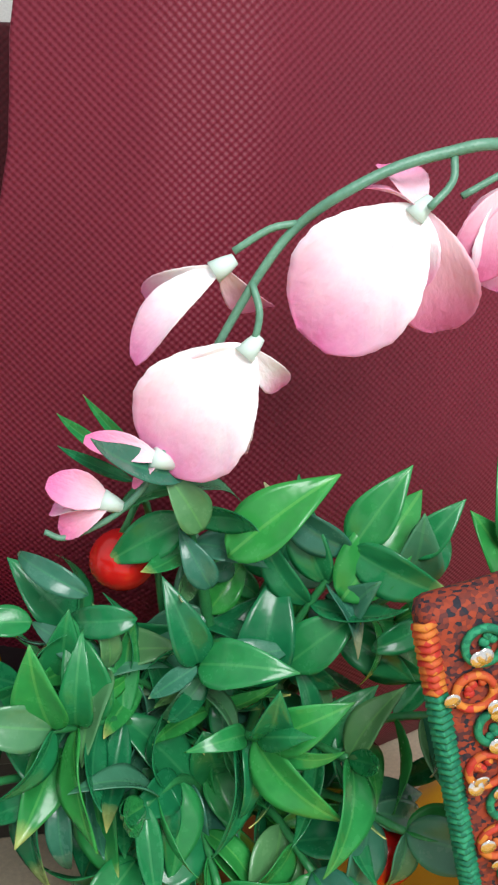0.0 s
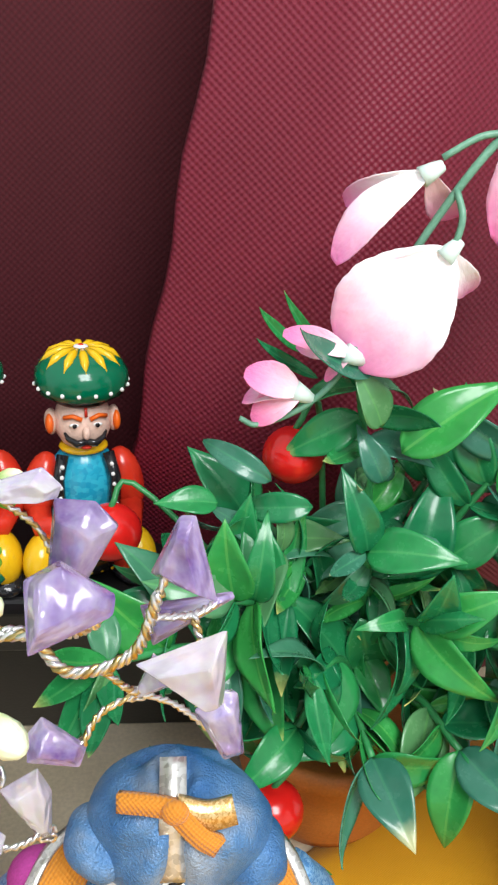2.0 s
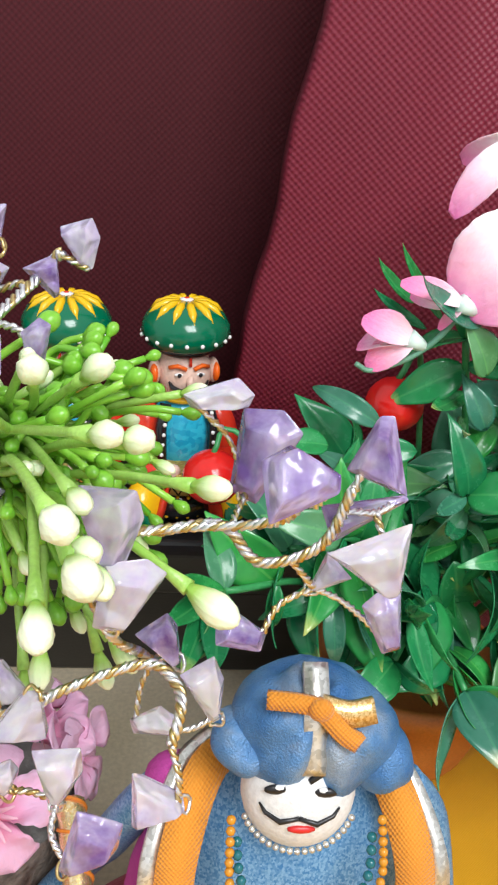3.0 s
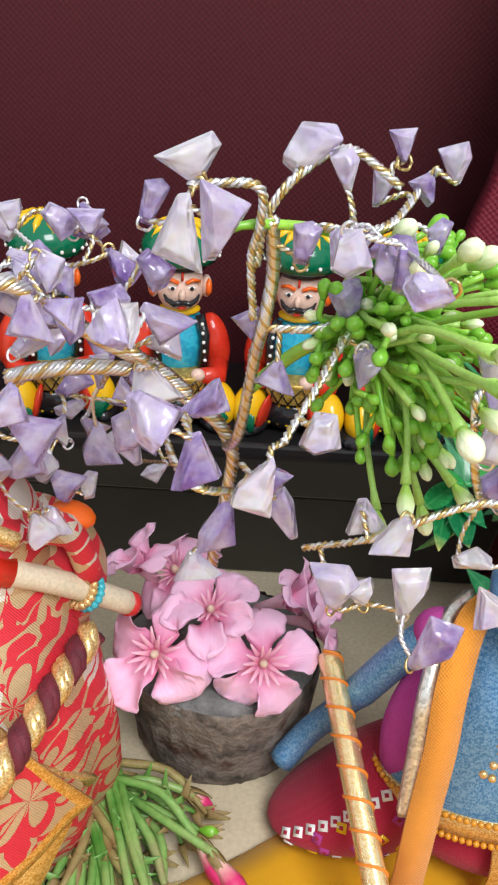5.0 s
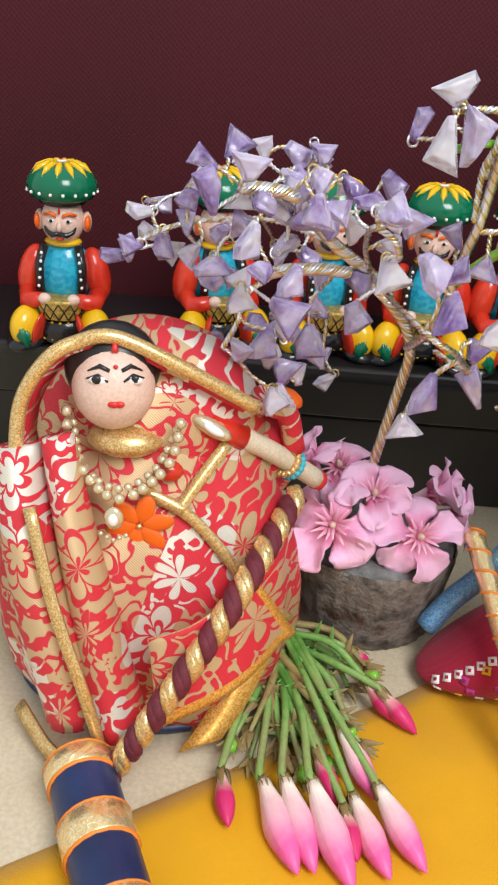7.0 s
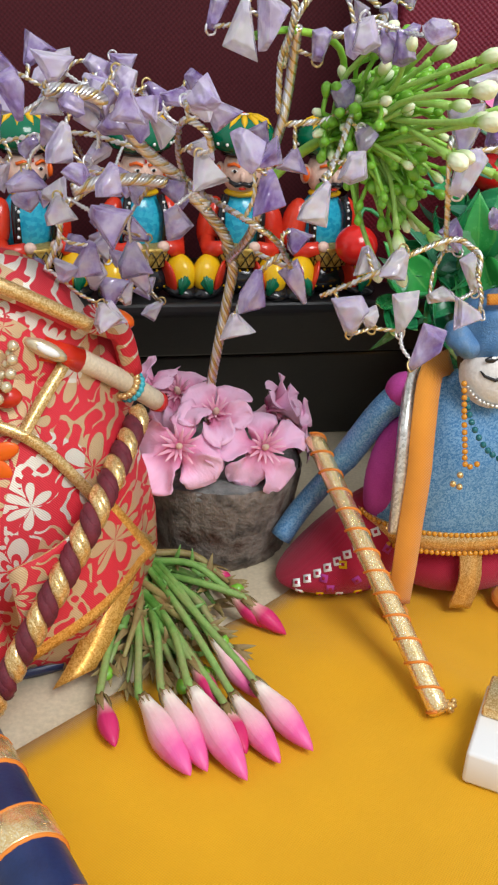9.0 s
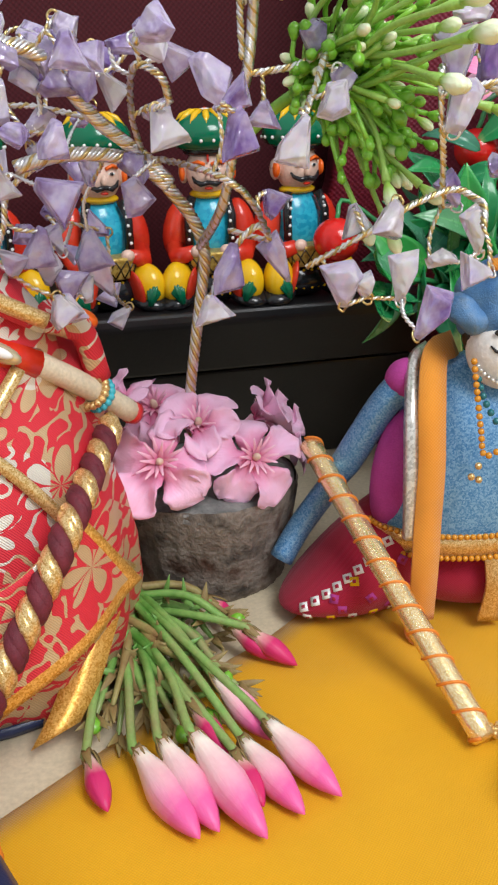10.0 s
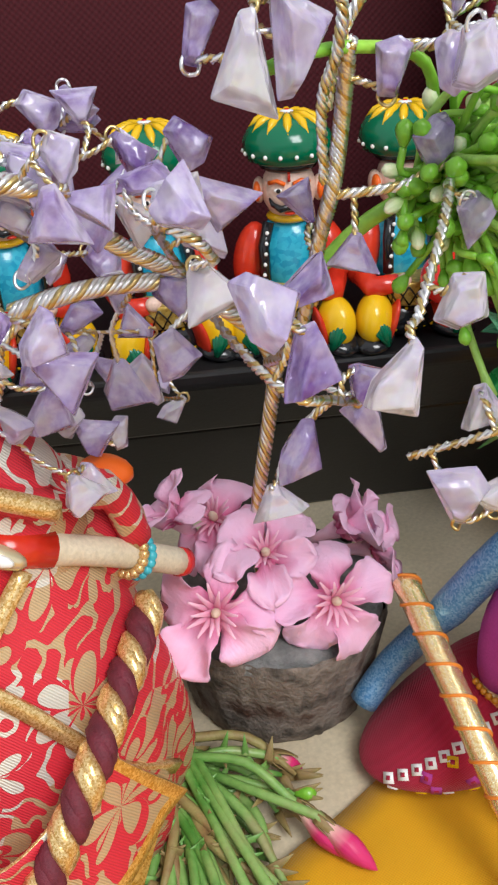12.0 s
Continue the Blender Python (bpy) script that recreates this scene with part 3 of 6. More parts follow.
# ---------- seated musicians: painted figures ----------
def musician():
    bm = bmesh.new()
    mats = [M[k] for k in ("h_green", "h_yellow", "h_white", "skin", "h_orange", "h_black", "h_blue", "h_red", "h_drum")]
    G, Y, W, S, O, K, B, R, D = range(9)
    blob(bm, (0, -0.004, 0.010), (0.017, 0.014, 0.0105), None, K)
    for i in range(-2, 3):
        for j in range(3):
            blob(bm, (i * 0.0042, -0.0165 + 0.001 * abs(i), 0.006 + j * 0.0045), (0.0008, 0.0008, 0.0008), None, Y, 6, 4)
    for s in (-1, 1):
        rot = Euler((0.2, 0, s * 0.5)).to_matrix()
        blob(bm, (s * 0.0170, -0.012, 0.0115), (0.0080, 0.0115, 0.0115), rot, Y, 20, 14)
        blob(bm, (s * 0.018, -0.0125, 0.004), (0.0095, 0.012, 0.0045), rot, K)
        blob(bm, (s * 0.0108, -0.0155, 0.0105), (0.0020, 0.0070, 0.0105), Euler((0.1, -s * 0.25, s * 0.3)).to_matrix(), R, 12, 10)
        for q in range(6):
            a = -0.9 + 0.36 * q
            foot = Vector((s * 0.0155, -0.0225, 0.0035))
            tip = foot + Vector((s * (0.0045 + 0.006 * math.sin(a)), 0.0015 + 0.004 * abs(math.sin(a)), 0.0075 + 0.0055 * math.cos(a)))
            tube(bm, [foot, foot.lerp(tip, 0.5) + Vector((0, -0.0016, 0)), tip], [0.0012, 0.0013, 0.0002], 6, G)
        blob(bm, (s * 0.0165, 0.001, 0.037), (0.0072, 0.0078, 0.0145), Euler((0, -s * 0.22, 0)).to_matrix(), R)
        tube(bm, [(s * 0.018, -0.003, 0.028), (s * 0.0165, -0.010, 0.024), (s * 0.009, -0.0165, 0.0275)], [0.0052, 0.005, 0.0036], 10, R)
        blob(bm, (s * 0.0072, -0.0178, 0.0282), (0.0034, 0.003, 0.003), None, S, 10, 8)
        tube(bm, [(s * 0.0085, -0.0072, 0.053), (s * 0.0108, -0.0102, 0.044), (s * 0.0105, -0.0106, 0.03)], 0.0023, 8, K)
        for q in range(5):
            blob(bm, (s * (0.0092 + 0.0004 * q), -0.0118 - 0.0002 * q, 0.050 - 0.0042 * q), (0.0009, 0.0009, 0.0009), None, W, 6, 4)
        blob(bm, (s * 0.0118, 0.0005, 0.064), (0.0026, 0.0042, 0.0052), None, S, 10, 8)
        blob(bm, (s * 0.0125, -0.0018, 0.064), (0.0017, 0.0034, 0.004), None, O, 10, 8)
        blob(bm, (s * 0.0042, -0.0103, 0.0660), (0.0020, 0.0008, 0.0008), None, W, 8, 6)
        blob(bm, (s * 0.0042, -0.0112, 0.0660), (0.0009, 0.0005, 0.0009), None, K, 8, 6)
        tube(bm, [(s * 0.0015, -0.0113, 0.0684), (s * 0.0048, -0.0107, 0.0698), (s * 0.0078, -0.0085, 0.0686)], 0.0009, 6, O)
        tube(bm, [(0, -0.0125, 0.0602), (s * 0.0035, -0.0119, 0.0592), (s * 0.0066, -0.0097, 0.0606), (s * 0.0078, -0.0086, 0.0628)], [0.0012, 0.0014, 0.001, 0.0004], 6, K)
    blob(bm, (0, 0.001, 0.037), (0.0145, 0.0108, 0.0185), None, B)
    blob(bm, (0, -0.0005, 0.0538), (0.0095, 0.0082, 0.0028), None, Y)
    lathe(bm, [(0.0098, 0.0170), (0.0104, 0.0176), (0.0136, 0.0262), (0.0142, 0.0275), (0.0128, 0.0278)], (0, -0.0125, 0), 28, D, (1, 0.62))
    for k in range(14):
        for lean in (-0.22, 0.22):
            a0 = 2 * math.pi * k / 14
            tube(bm, [(r * math.cos(a0 + lean * t), -0.0125 + 0.62 * r * math.sin(a0 + lean * t), z) for r, z, t in ((0.0106, 0.0176, -1), (0.0122, 0.0219, 0), (0.0138, 0.0262, 1))], 0.00035, 4, K)
    tube(bm, [(0, 0, 0.05), (0, 0, 0.058)], 0.005, 10, S)
    blob(bm, (0, -0.0005, 0.0645), (0.0108, 0.0108, 0.0122), None, S, 20, 14)
    blob(bm, (0, -0.0118, 0.0632), (0.0016, 0.002, 0.0028), None, S, 8, 6)
    blob(bm, (0, -0.0112, 0.0573), (0.0021, 0.001, 0.0008), None, R, 8, 6)
    tube(bm, [(0, -0.011, 0.073), (0, -0.0113, 0.0695)], 0.0006, 5, R)
    blob(bm, (0, 0, 0.0742), (0.0118, 0.0118, 0.0035), None, K)
    prof = [(0.0115, 0.0745), (0.0158, 0.0765), (0.0175, 0.0805), (0.0172, 0.0842), (0.0148, 0.0882), (0.0102, 0.0912), (0.0045, 0.0928), (0.0004, 0.093)]
    lathe(bm, prof, (0, 0, 0), 28, G)
    for k in range(12):
        a = 2 * math.pi * k / 12
        line = [(r * math.cos(a), r * math.sin(a), z) for r, z in ((0.003, 0.0929), (0.0075, 0.0921), (0.0115, 0.0904), (0.0152, 0.0873))]
        tube(bm, line, [0.0007, 0.0017, 0.0017, 0.0002], 6, Y)
    for k in range(18):
        a = 2 * math.pi * k / 18
        blob(bm, (0.0173 * math.cos(a), 0.0173 * math.sin(a), 0.0795), (0.0009, 0.0009, 0.0009), None, W, 6, 4)
    blob(bm, (0, 0, 0.0932), (0.0028, 0.0028, 0.0007), None, W, 10, 6)
    blob(bm, (0, 0, 0.0936), (0.0012, 0.0012, 0.0007), None, R, 8, 6)
    ob = part("seated_musician_doll", bm, mats)
    return tagged(ob, "painted wooden seated musician doll with a green turban", "doll", "row of musicians on the black case")


first = musician()
SPOT = [(0.137, 0.184, 0.1035, 12), (0.091, 0.184, 0.1035, -8), (0.037, 0.184, 0.1035, 10), (-0.022, 0.184, 0.1035, 25), (-0.100, 0.166, 0.1035, 4)]
first.matrix_basis = pose(*SPOT[0][:3], 0, 0, SPOT[0][3])
for x, y, z, turn in SPOT[1:]:
    copy_thing(first, pose(x, y, z, 0, 0, turn))

# ---------- the stump and the flowers on it ----------
stump = thing("log_slice", "short section of bark-covered log with a grey top", "log", (0.067, 0.085, 0))
bm = bmesh.new()
rings = []
SEG = 128
for j, (t, r) in enumerate([(0, 0.0335), (0.04, 0.0345), (0.2, 0.0352), (0.4, 0.0364), (0.6, 0.0374), (0.8, 0.0385), (0.95, 0.0393), (1.0, 0.0385)]):
    cx, cy, z = 0.0665 - 0.001 * t, 0.092 - 0.008 * t, 0.05 * t
    ring = []
    for k in range(SEG):
        a = 2 * math.pi * k / SEG
        rr = 1.04 * r * (1 + 0.035 * noise.noise(Vector((3 * math.cos(a), 3 * math.sin(a), z * 12))) + 0.035 * noise.noise(Vector((20 * math.cos(a), 20 * math.sin(a), z * 22))))
        ring.append(bm.verts.new((cx + rr * math.cos(a), cy + rr * math.sin(a), z)))
    rings.append(ring)
for r1, r2 in zip(rings, rings[1:]):
    for k in range(SEG):
        bm.faces.new((r1[k], r1[(k + 1) % SEG], r2[(k + 1) % SEG], r2[k]))
bm.faces.new(rings[0][::-1])
part("bark", bm, M["bark"], stump)
bm = bmesh.new()
ring_top = []
for q, rr in enumerate((0.0378, 0.030, 0.018, 0.008)):
    ring_top.append([])
    for k in range(40):
        a = 2 * math.pi * k / 40
        p = Vector((0.0655 + 1.04 * rr * math.cos(a), 0.084 + 1.04 * rr * math.sin(a), 0))
        p.z = 0.0492 + 0.0018 * (0 if q == 0 else 1) + 0.0016 * noise.noise(p * 220)
        ring_top[-1].append(bm.verts.new(p))
for r1, r2 in zip(ring_top, ring_top[1:]):
    for k in range(40):
        bm.faces.new((r1[k], r1[(k + 1) % 40], r2[(k + 1) % 40], r2[k]))
bm.faces.new(ring_top[-1])
low = [bm.verts.new((v.co.x, v.co.y, 0.045)) for v in ring_top[0]]
for k in range(40):
    bm.faces.new((low[k], low[(k + 1) % 40], ring_top[0][(k + 1) % 40], ring_top[0][k]))
part("top_face", bm, M["sawn"], stump, "rough grey top")


def ole_shape(t):
    return (0.28 + 1.02 * t if t < 0.7 else max(0.0, 1.0 * (1 - ((t - 0.7) / 0.31) ** 2.2))) * (1 + 0.05 * math.sin(27 * t))


OLE = [meshed("petal", blade(0.021, 0.0185, ole_shape, c, u, 0.0004, 14, 10, w), M["ole"]) for c, u, w in ((0.9, 0.35, 0.15), (1.35, -0.2, 0.18), (0.35, 0.45, 0.17), (1.1, 0.2, 0.2))]
OLED = meshed("petal", blade(0.011, 0.003, lambda t: 1 - t * 0.8, 0.6, 0.2, 0.0003, 5, 2), M["ole_dark"])
rnd = random.Random(5)


def oleander(at, d, size=1.0, open_=1.0, label="pink oleander blossom with five open petals"):
    ob = thing("oleander_flower", label, "flower", at, "blossoms on the log")
    ax = Vector(d).normalized()
    side = ax.orthogonal().normalized()
    other = ax.cross(side)
    for k in range(5):
        a = 2 * math.pi * k / 5 + rnd.uniform(-0.15, 0.15)
        out = (math.cos(a) * side + math.sin(a) * other) * open_ + ax * (0.22 + 0.9 * (1 - open_))
        child("petal", OLE[rnd.randrange(4)], ob, aim(Vector(at) + out.normalized() * 0.0015, out, rnd.uniform(-0.5, 0.5), ax) @ Matrix.Diagonal((size * rnd.uniform(0.8, 1.1), size * rnd.uniform(0.88, 1.08), size, 1)))
    for k in range(14):
        a = 2 * math.pi * k / 14
        out = (math.cos(a) * side + math.sin(a) * other) * rnd.uniform(0.3, 0.95) + ax
        child("filament", OLED, ob, aim(Vector(at) + out * 0.001, out, 0, ax) @ Matrix.Scale(size * 0.9, 4))
    bm = bmesh.new()
    tube(bm, [Vector(at) - ax * 0.013, Vector(at) - ax * 0.004, Vector(at) + ax * 0.001], [0.0016, 0.0024, 0.0036], 10, 0)
    blob(bm, Vector(at) + ax * 0.004, (0.0016, 0.0016, 0.003), ax.to_track_quat("Z", "Y").to_matrix(), 1, 10, 8)
    part("throat", bm, [M["ole_dark"], M["ole_eye"]], ob)
    return ob


oleander((0.043, 0.052, 0.071), (-0.15, -0.85, 0.5), 1.08)
oleander((0.081, 0.055, 0.067), (0.15, -0.85, 0.5), 1.02)
oleander((0.061, 0.068, 0.078), (0.0, -0.6, 0.8), 0.88, 0.75, "deep pink oleander blossom half open")
oleander((0.047, 0.088, 0.080), (-0.3, -0.45, 0.85), 0.95, 0.85)
oleander((0.089, 0.088, 0.070), (0.85, -0.2, 0.5), 0.95, 0.45, "pink oleander blossom lying on its side")
oleander((0.101, 0.088, 0.060), (0.95, -0.25, 0.1), 0.85, 0.5, "wilting pink oleander blossom at the log's rim")
oleander((0.034, 0.090, 0.080), (-0.6, 0.0, 0.8), 0.85, 0.5, "half-closed pink oleander blossom")


# ---------- the crystal tree ----------
tree = thing("crystal_tree", "wire tree hung with amethyst chips, planted in the log", "gem tree", (0.064, 0.083, 0.05))
TRUNK = [(0.061, 0.081, 0.047), (0.060, 0.078, 0.084), (0.062, 0.072, 0.109), (0.065, 0.068, 0.132), (0.066, 0.062, 0.149), (0.061, 0.055, 0.163), (0.051, 0.045, 0.176)]
bm = bmesh.new()
for off, turn in ((0.0, 0.016), (0.8, 0.019)):
    twist(bm, TRUNK, 0.0017 - 0.0007 * off, [(1 if k % 2 else 0, k * 0.9 + off) for k in range(7)], turn, 0.0007, 14)
part("trunk", bm, [M["silver"], M["goldwire"]], tree, "trunk of twisted silver and gold wire")
BOUGHS = [
    [(0.051, 0.045, 0.176), (0.041, 0.040, 0.185), (0.029, 0.035, 0.188), (0.015, 0.030, 0.188), (0.002, 0.030, 0.185)],
    [(0.052, 0.045, 0.177), (0.043, 0.040, 0.186), (0.029, 0.030, 0.198), (0.018, 0.020, 0.210), (0.010, 0.012, 0.217), (-0.005, 0.004, 0.220)],
    [(0.064, 0.060, 0.152), (0.066, 0.040, 0.165), (0.069, 0.028, 0.176), (0.071, 0.018, 0.201), (0.073, 0.013, 0.212), (0.074, 0.010, 0.225), (0.073, 0.000, 0.240)],
    [(0.070, 0.008, 0.214), (0.068, 0.002, 0.230), (0.070, -0.003, 0.239), (0.069, -0.006, 0.249), (0.055, -0.008, 0.248)],
    [(0.070, 0.005, 0.228), (0.072, 0.000, 0.240), (0.079, 0.000, 0.251), (0.089, 0.010, 0.254), (0.102, 0.010, 0.247)],
    [(0.073, 0.013, 0.210), (0.087, 0.010, 0.212), (0.095, 0.010, 0.216), (0.088, -0.010, 0.211), (0.078, -0.030, 0.200)],
    [(0.043, 0.040, 0.186), (0.038, 0.020, 0.200), (0.037, -0.005, 0.212), (0.044, -0.008, 0.209), (0.047, 0.000, 0.203)],
    [(0.013, 0.033, 0.188), (-0.001, 0.030, 0.179), (-0.004, 0.030, 0.167), (-0.009, 0.030, 0.156)],
    [(0.029, 0.030, 0.198), (0.003, 0.040, 0.203), (-0.027, 0.045, 0.198), (-0.041, 0.030, 0.194)],
    [(0.043, 0.040, 0.186), (0.050, 0.000, 0.186), (0.058, -0.020, 0.183), (0.068, -0.010, 0.176), (0.078, 0.012, 0.163)],
    [(0.087, 0.000, 0.154), (0.105, -0.012, 0.167), (0.115, -0.012, 0.172), (0.131, -0.008, 0.176), (0.137, -0.012, 0.173), (0.138, -0.016, 0.171), (0.136, -0.020, 0.166)],
    [(0.132, 0.000, 0.170), (0.124, -0.015, 0.189), (0.120, -0.020, 0.209), (0.132, -0.005, 0.204), (0.152, -0.010, 0.209), (0.157, -0.020, 0.220)],
    [(0.132, -0.005, 0.204), (0.144, -0.003, 0.205), (0.152, -0.005, 0.198), (0.163, -0.008, 0.204), (0.167, -0.010, 0.217)],
    [(0.084, 0.005, 0.238), (0.093, 0.000, 0.239), (0.101, 0.005, 0.240), (0.109, 0.020, 0.246), (0.112, 0.020, 0.250)],
    [(0.069, 0.030, 0.162), (0.079, 0.015, 0.160), (0.074, 0.010, 0.165), (0.063, 0.012, 0.156), (0.059, 0.010, 0.146)],
]
rg = random.Random(3)
POINTS = []
for i, pts in enumerate(BOUGHS):
    bm = bmesh.new()
    big = 2 if i < 2 else 1 if i < 3 else 0
    wob = [Vector(p) + Vector((rg.uniform(-1, 1), rg.uniform(-1, 1), rg.uniform(-1, 1))) * (0.0008 if 0 < k < len(pts) - 1 else 0) for k, p in enumerate(pts)]
    r, th = ((0.0007, 0.00055), (0.0011, 0.0007), (0.0016, 0.0008))[big]
    strands = [(0, 0), (0, 2.1), (1, 4.2)] if not big else [(1 if k % 4 == 2 else 0, k * 0.785) for k in range(8)]
    path = twist(bm, wob, r, strands, (0.005, 0.008, 0.012)[big], th, 14)
    POINTS += path
    part("branch", bm, [M["silver"], M["goldwire"]], tree)

# chips: narrow drilled end at the origin, wide end at y = 1, one unit broad
GEMS = []
for i in range(9):
    bm = bmesh.new()
    k = rg.uniform(-0.12, 0.12)
    outline = [(-0.10, 0.0), (0.10, 0.02), (0.5, 0.86 + k), (-0.5, 0.94 - k)]
    if i % 3 == 1:
        outline = [(-0.12, 0.03), (0.10, 0.0), (0.44, 0.62), (0.30 + k, 0.98), (-0.5, 0.84)]
    if i % 3 == 2:
        outline = [(-0.24, 0.0), (0.2, 0.05), (0.5, 0.9), (0.1, 1.0), (-0.42, 0.78 + k)]
    for x, y in outline:
        for zz, q in ((-0.5, rg.uniform(0.5, 0.75)), (rg.uniform(-0.15, 0.15), 1.0), (0.5, rg.uniform(0.45, 0.8))):
            bm.verts.new((x * q + rg.uniform(-0.03, 0.03), 0.5 + (y - 0.5) * q + rg.uniform(-0.03, 0.03), zz + rg.uniform(-0.1, 0.1)))
    bmesh.ops.convex_hull(bm, input=bm.verts[:])
    bmesh.ops.delete(bm, geom=[v for v in bm.verts if not v.link_faces], context="VERTS")
    bmesh.ops.dissolve_limit(bm, angle_limit=0.12, verts=bm.verts[:], edges=bm.edges[:])
    bmesh.ops.bevel(bm, geom=bm.edges[:], offset=0.035, segments=2, affect="EDGES", profile=0.6)
    bmesh.ops.recalc_face_normals(bm, faces=bm.faces[:])
    GEMS.append(meshed("gem", bm, M["gem"], False))

# each chip: its drilled end, its wide end and its breadth
GEMS_CROWN = [
    ((-0.002, 0.000, 0.222), (-0.002, 0.000, 0.231), 0.0132), ((-0.013, 0.004, 0.210), (-0.016, 0.004, 0.226), 0.0101), ((-0.004, 0.010, 0.220), (-0.005, 0.010, 0.211), 0.0107),
    ((0.001, -0.002, 0.211), (-0.002, -0.002, 0.198), 0.0103), ((0.017, 0.010, 0.226), (0.023, 0.010, 0.221), 0.0100), ((0.019, -0.009, 0.222), (0.020, -0.009, 0.211), 0.0110),
    ((0.012, 0.030, 0.224), (0.015, 0.030, 0.217), 0.0100), ((0.036, -0.013, 0.219), (0.045, -0.013, 0.218), 0.0114), ((-0.039, 0.030, 0.193), (-0.045, 0.030, 0.192), 0.0086),
    ((-0.034, 0.045, 0.196), (-0.034, 0.045, 0.183), 0.0093), ((-0.013, 0.020, 0.194), (-0.013, 0.020, 0.186), 0.0153), ((0.015, -0.008, 0.200), (0.013, -0.008, 0.189), 0.0101),
    ((-0.003, 0.010, 0.187), (-0.002, 0.010, 0.177), 0.0115),
]
GEMS_MID = [
    ((0.043, 0.004, 0.202), (0.048, 0.004, 0.190), 0.0149), ((0.047, -0.040, 0.214), (0.055, -0.040, 0.205), 0.0122), ((0.059, -0.032, 0.202), (0.060, -0.032, 0.189), 0.0114),
    ((0.077, 0.010, 0.203), (0.076, 0.010, 0.194), 0.0113), ((0.086, -0.030, 0.208), (0.086, -0.030, 0.198), 0.0104), ((0.096, 0.000, 0.211), (0.100, 0.000, 0.205), 0.0114),
    ((0.094, 0.010, 0.215), (0.091, 0.010, 0.224), 0.0107), ((0.080, 0.000, 0.230), (0.081, 0.000, 0.240), 0.0072), ((0.100, -0.020, 0.241), (0.102, -0.020, 0.231), 0.0078),
    ((0.088, -0.020, 0.244), (0.090, -0.020, 0.234), 0.0102), ((0.076, -0.038, 0.200), (0.071, -0.038, 0.187), 0.0099), ((0.074, 0.000, 0.178), (0.079, 0.000, 0.172), 0.0103),
    ((0.007, 0.010, 0.182), (0.019, 0.010, 0.174), 0.0151),
]
GEMS_LOW = [
    ((0.023, 0.050, 0.163), (0.025, 0.050, 0.147), 0.0142), ((0.008, 0.030, 0.167), (0.006, 0.030, 0.153), 0.0124), ((0.010, 0.040, 0.150), (0.019, 0.040, 0.143), 0.0134),
    ((0.033, 0.080, 0.132), (0.024, 0.080, 0.147), 0.0127), ((-0.003, 0.030, 0.151), (-0.001, 0.030, 0.160), 0.0123), ((0.010, 0.020, 0.147), (0.014, 0.020, 0.137), 0.0120),
    ((0.035, 0.020, 0.181), (0.040, 0.020, 0.171), 0.0119), ((0.007, 0.060, 0.190), (0.011, 0.060, 0.184), 0.0097), ((0.086, 0.016, 0.146), (0.078, 0.016, 0.162), 0.0092),
    ((0.066, 0.009, 0.162), (0.063, 0.009, 0.145), 0.0130), ((0.057, 0.007, 0.146), (0.059, 0.007, 0.136), 0.0137), ((0.100, -0.005, 0.173), (0.102, -0.005, 0.163), 0.0102),
    ((0.110, -0.016, 0.175), (0.106, -0.016, 0.163), 0.0131),
]
GEMS_TOP = [
    ((0.057, -0.008, 0.249), (0.054, -0.008, 0.257), 0.0142), ((0.045, -0.004, 0.238), (0.048, -0.004, 0.248), 0.0061), ((0.054, -0.012, 0.247), (0.053, -0.012, 0.231), 0.0111),
    ((0.060, -0.012, 0.233), (0.063, -0.012, 0.249), 0.0122), ((0.001, 0.050, 0.221), (-0.000, 0.050, 0.230), 0.0081), ((0.023, 0.050, 0.221), (0.022, 0.050, 0.227), 0.0103),
    ((0.037, 0.060, 0.212), (0.033, 0.060, 0.213), 0.0088), ((-0.022, 0.030, 0.214), (-0.024, 0.030, 0.209), 0.0110),
]
GEMS_CREST = [
    ((0.076, 0.003, 0.250), (0.084, 0.003, 0.261), 0.0123), ((0.102, 0.010, 0.252), (0.101, 0.010, 0.259), 0.0063), ((0.086, -0.010, 0.241), (0.092, -0.010, 0.235), 0.0126),
    ((0.096, -0.015, 0.241), (0.099, -0.015, 0.231), 0.0083),
]
GEMS_BUNCH = [
    ((0.117, 0.021, 0.246), (0.115, 0.021, 0.256), 0.0080), ((0.111, 0.020, 0.241), (0.108, 0.020, 0.248), 0.0071), ((0.098, 0.020, 0.240), (0.099, 0.020, 0.246), 0.0046),
    ((0.094, -0.005, 0.235), (0.106, -0.005, 0.238), 0.0083), ((0.110, 0.000, 0.234), (0.110, 0.000, 0.241), 0.0060), ((0.089, 0.000, 0.247), (0.087, 0.000, 0.257), 0.0071),
    ((0.104, -0.050, 0.241), (0.097, -0.050, 0.240), 0.0084), ((0.125, -0.019, 0.204), (0.124, -0.019, 0.221), 0.0127), ((0.124, -0.020, 0.192), (0.129, -0.020, 0.207), 0.0120),
    ((0.137, 0.000, 0.169), (0.131, 0.000, 0.180), 0.0087), ((0.154, -0.005, 0.179), (0.144, -0.005, 0.183), 0.0086), ((0.146, 0.000, 0.153), (0.141, 0.000, 0.170), 0.0088),
    ((0.127, 0.000, 0.152), (0.137, 0.000, 0.155), 0.0075),
]
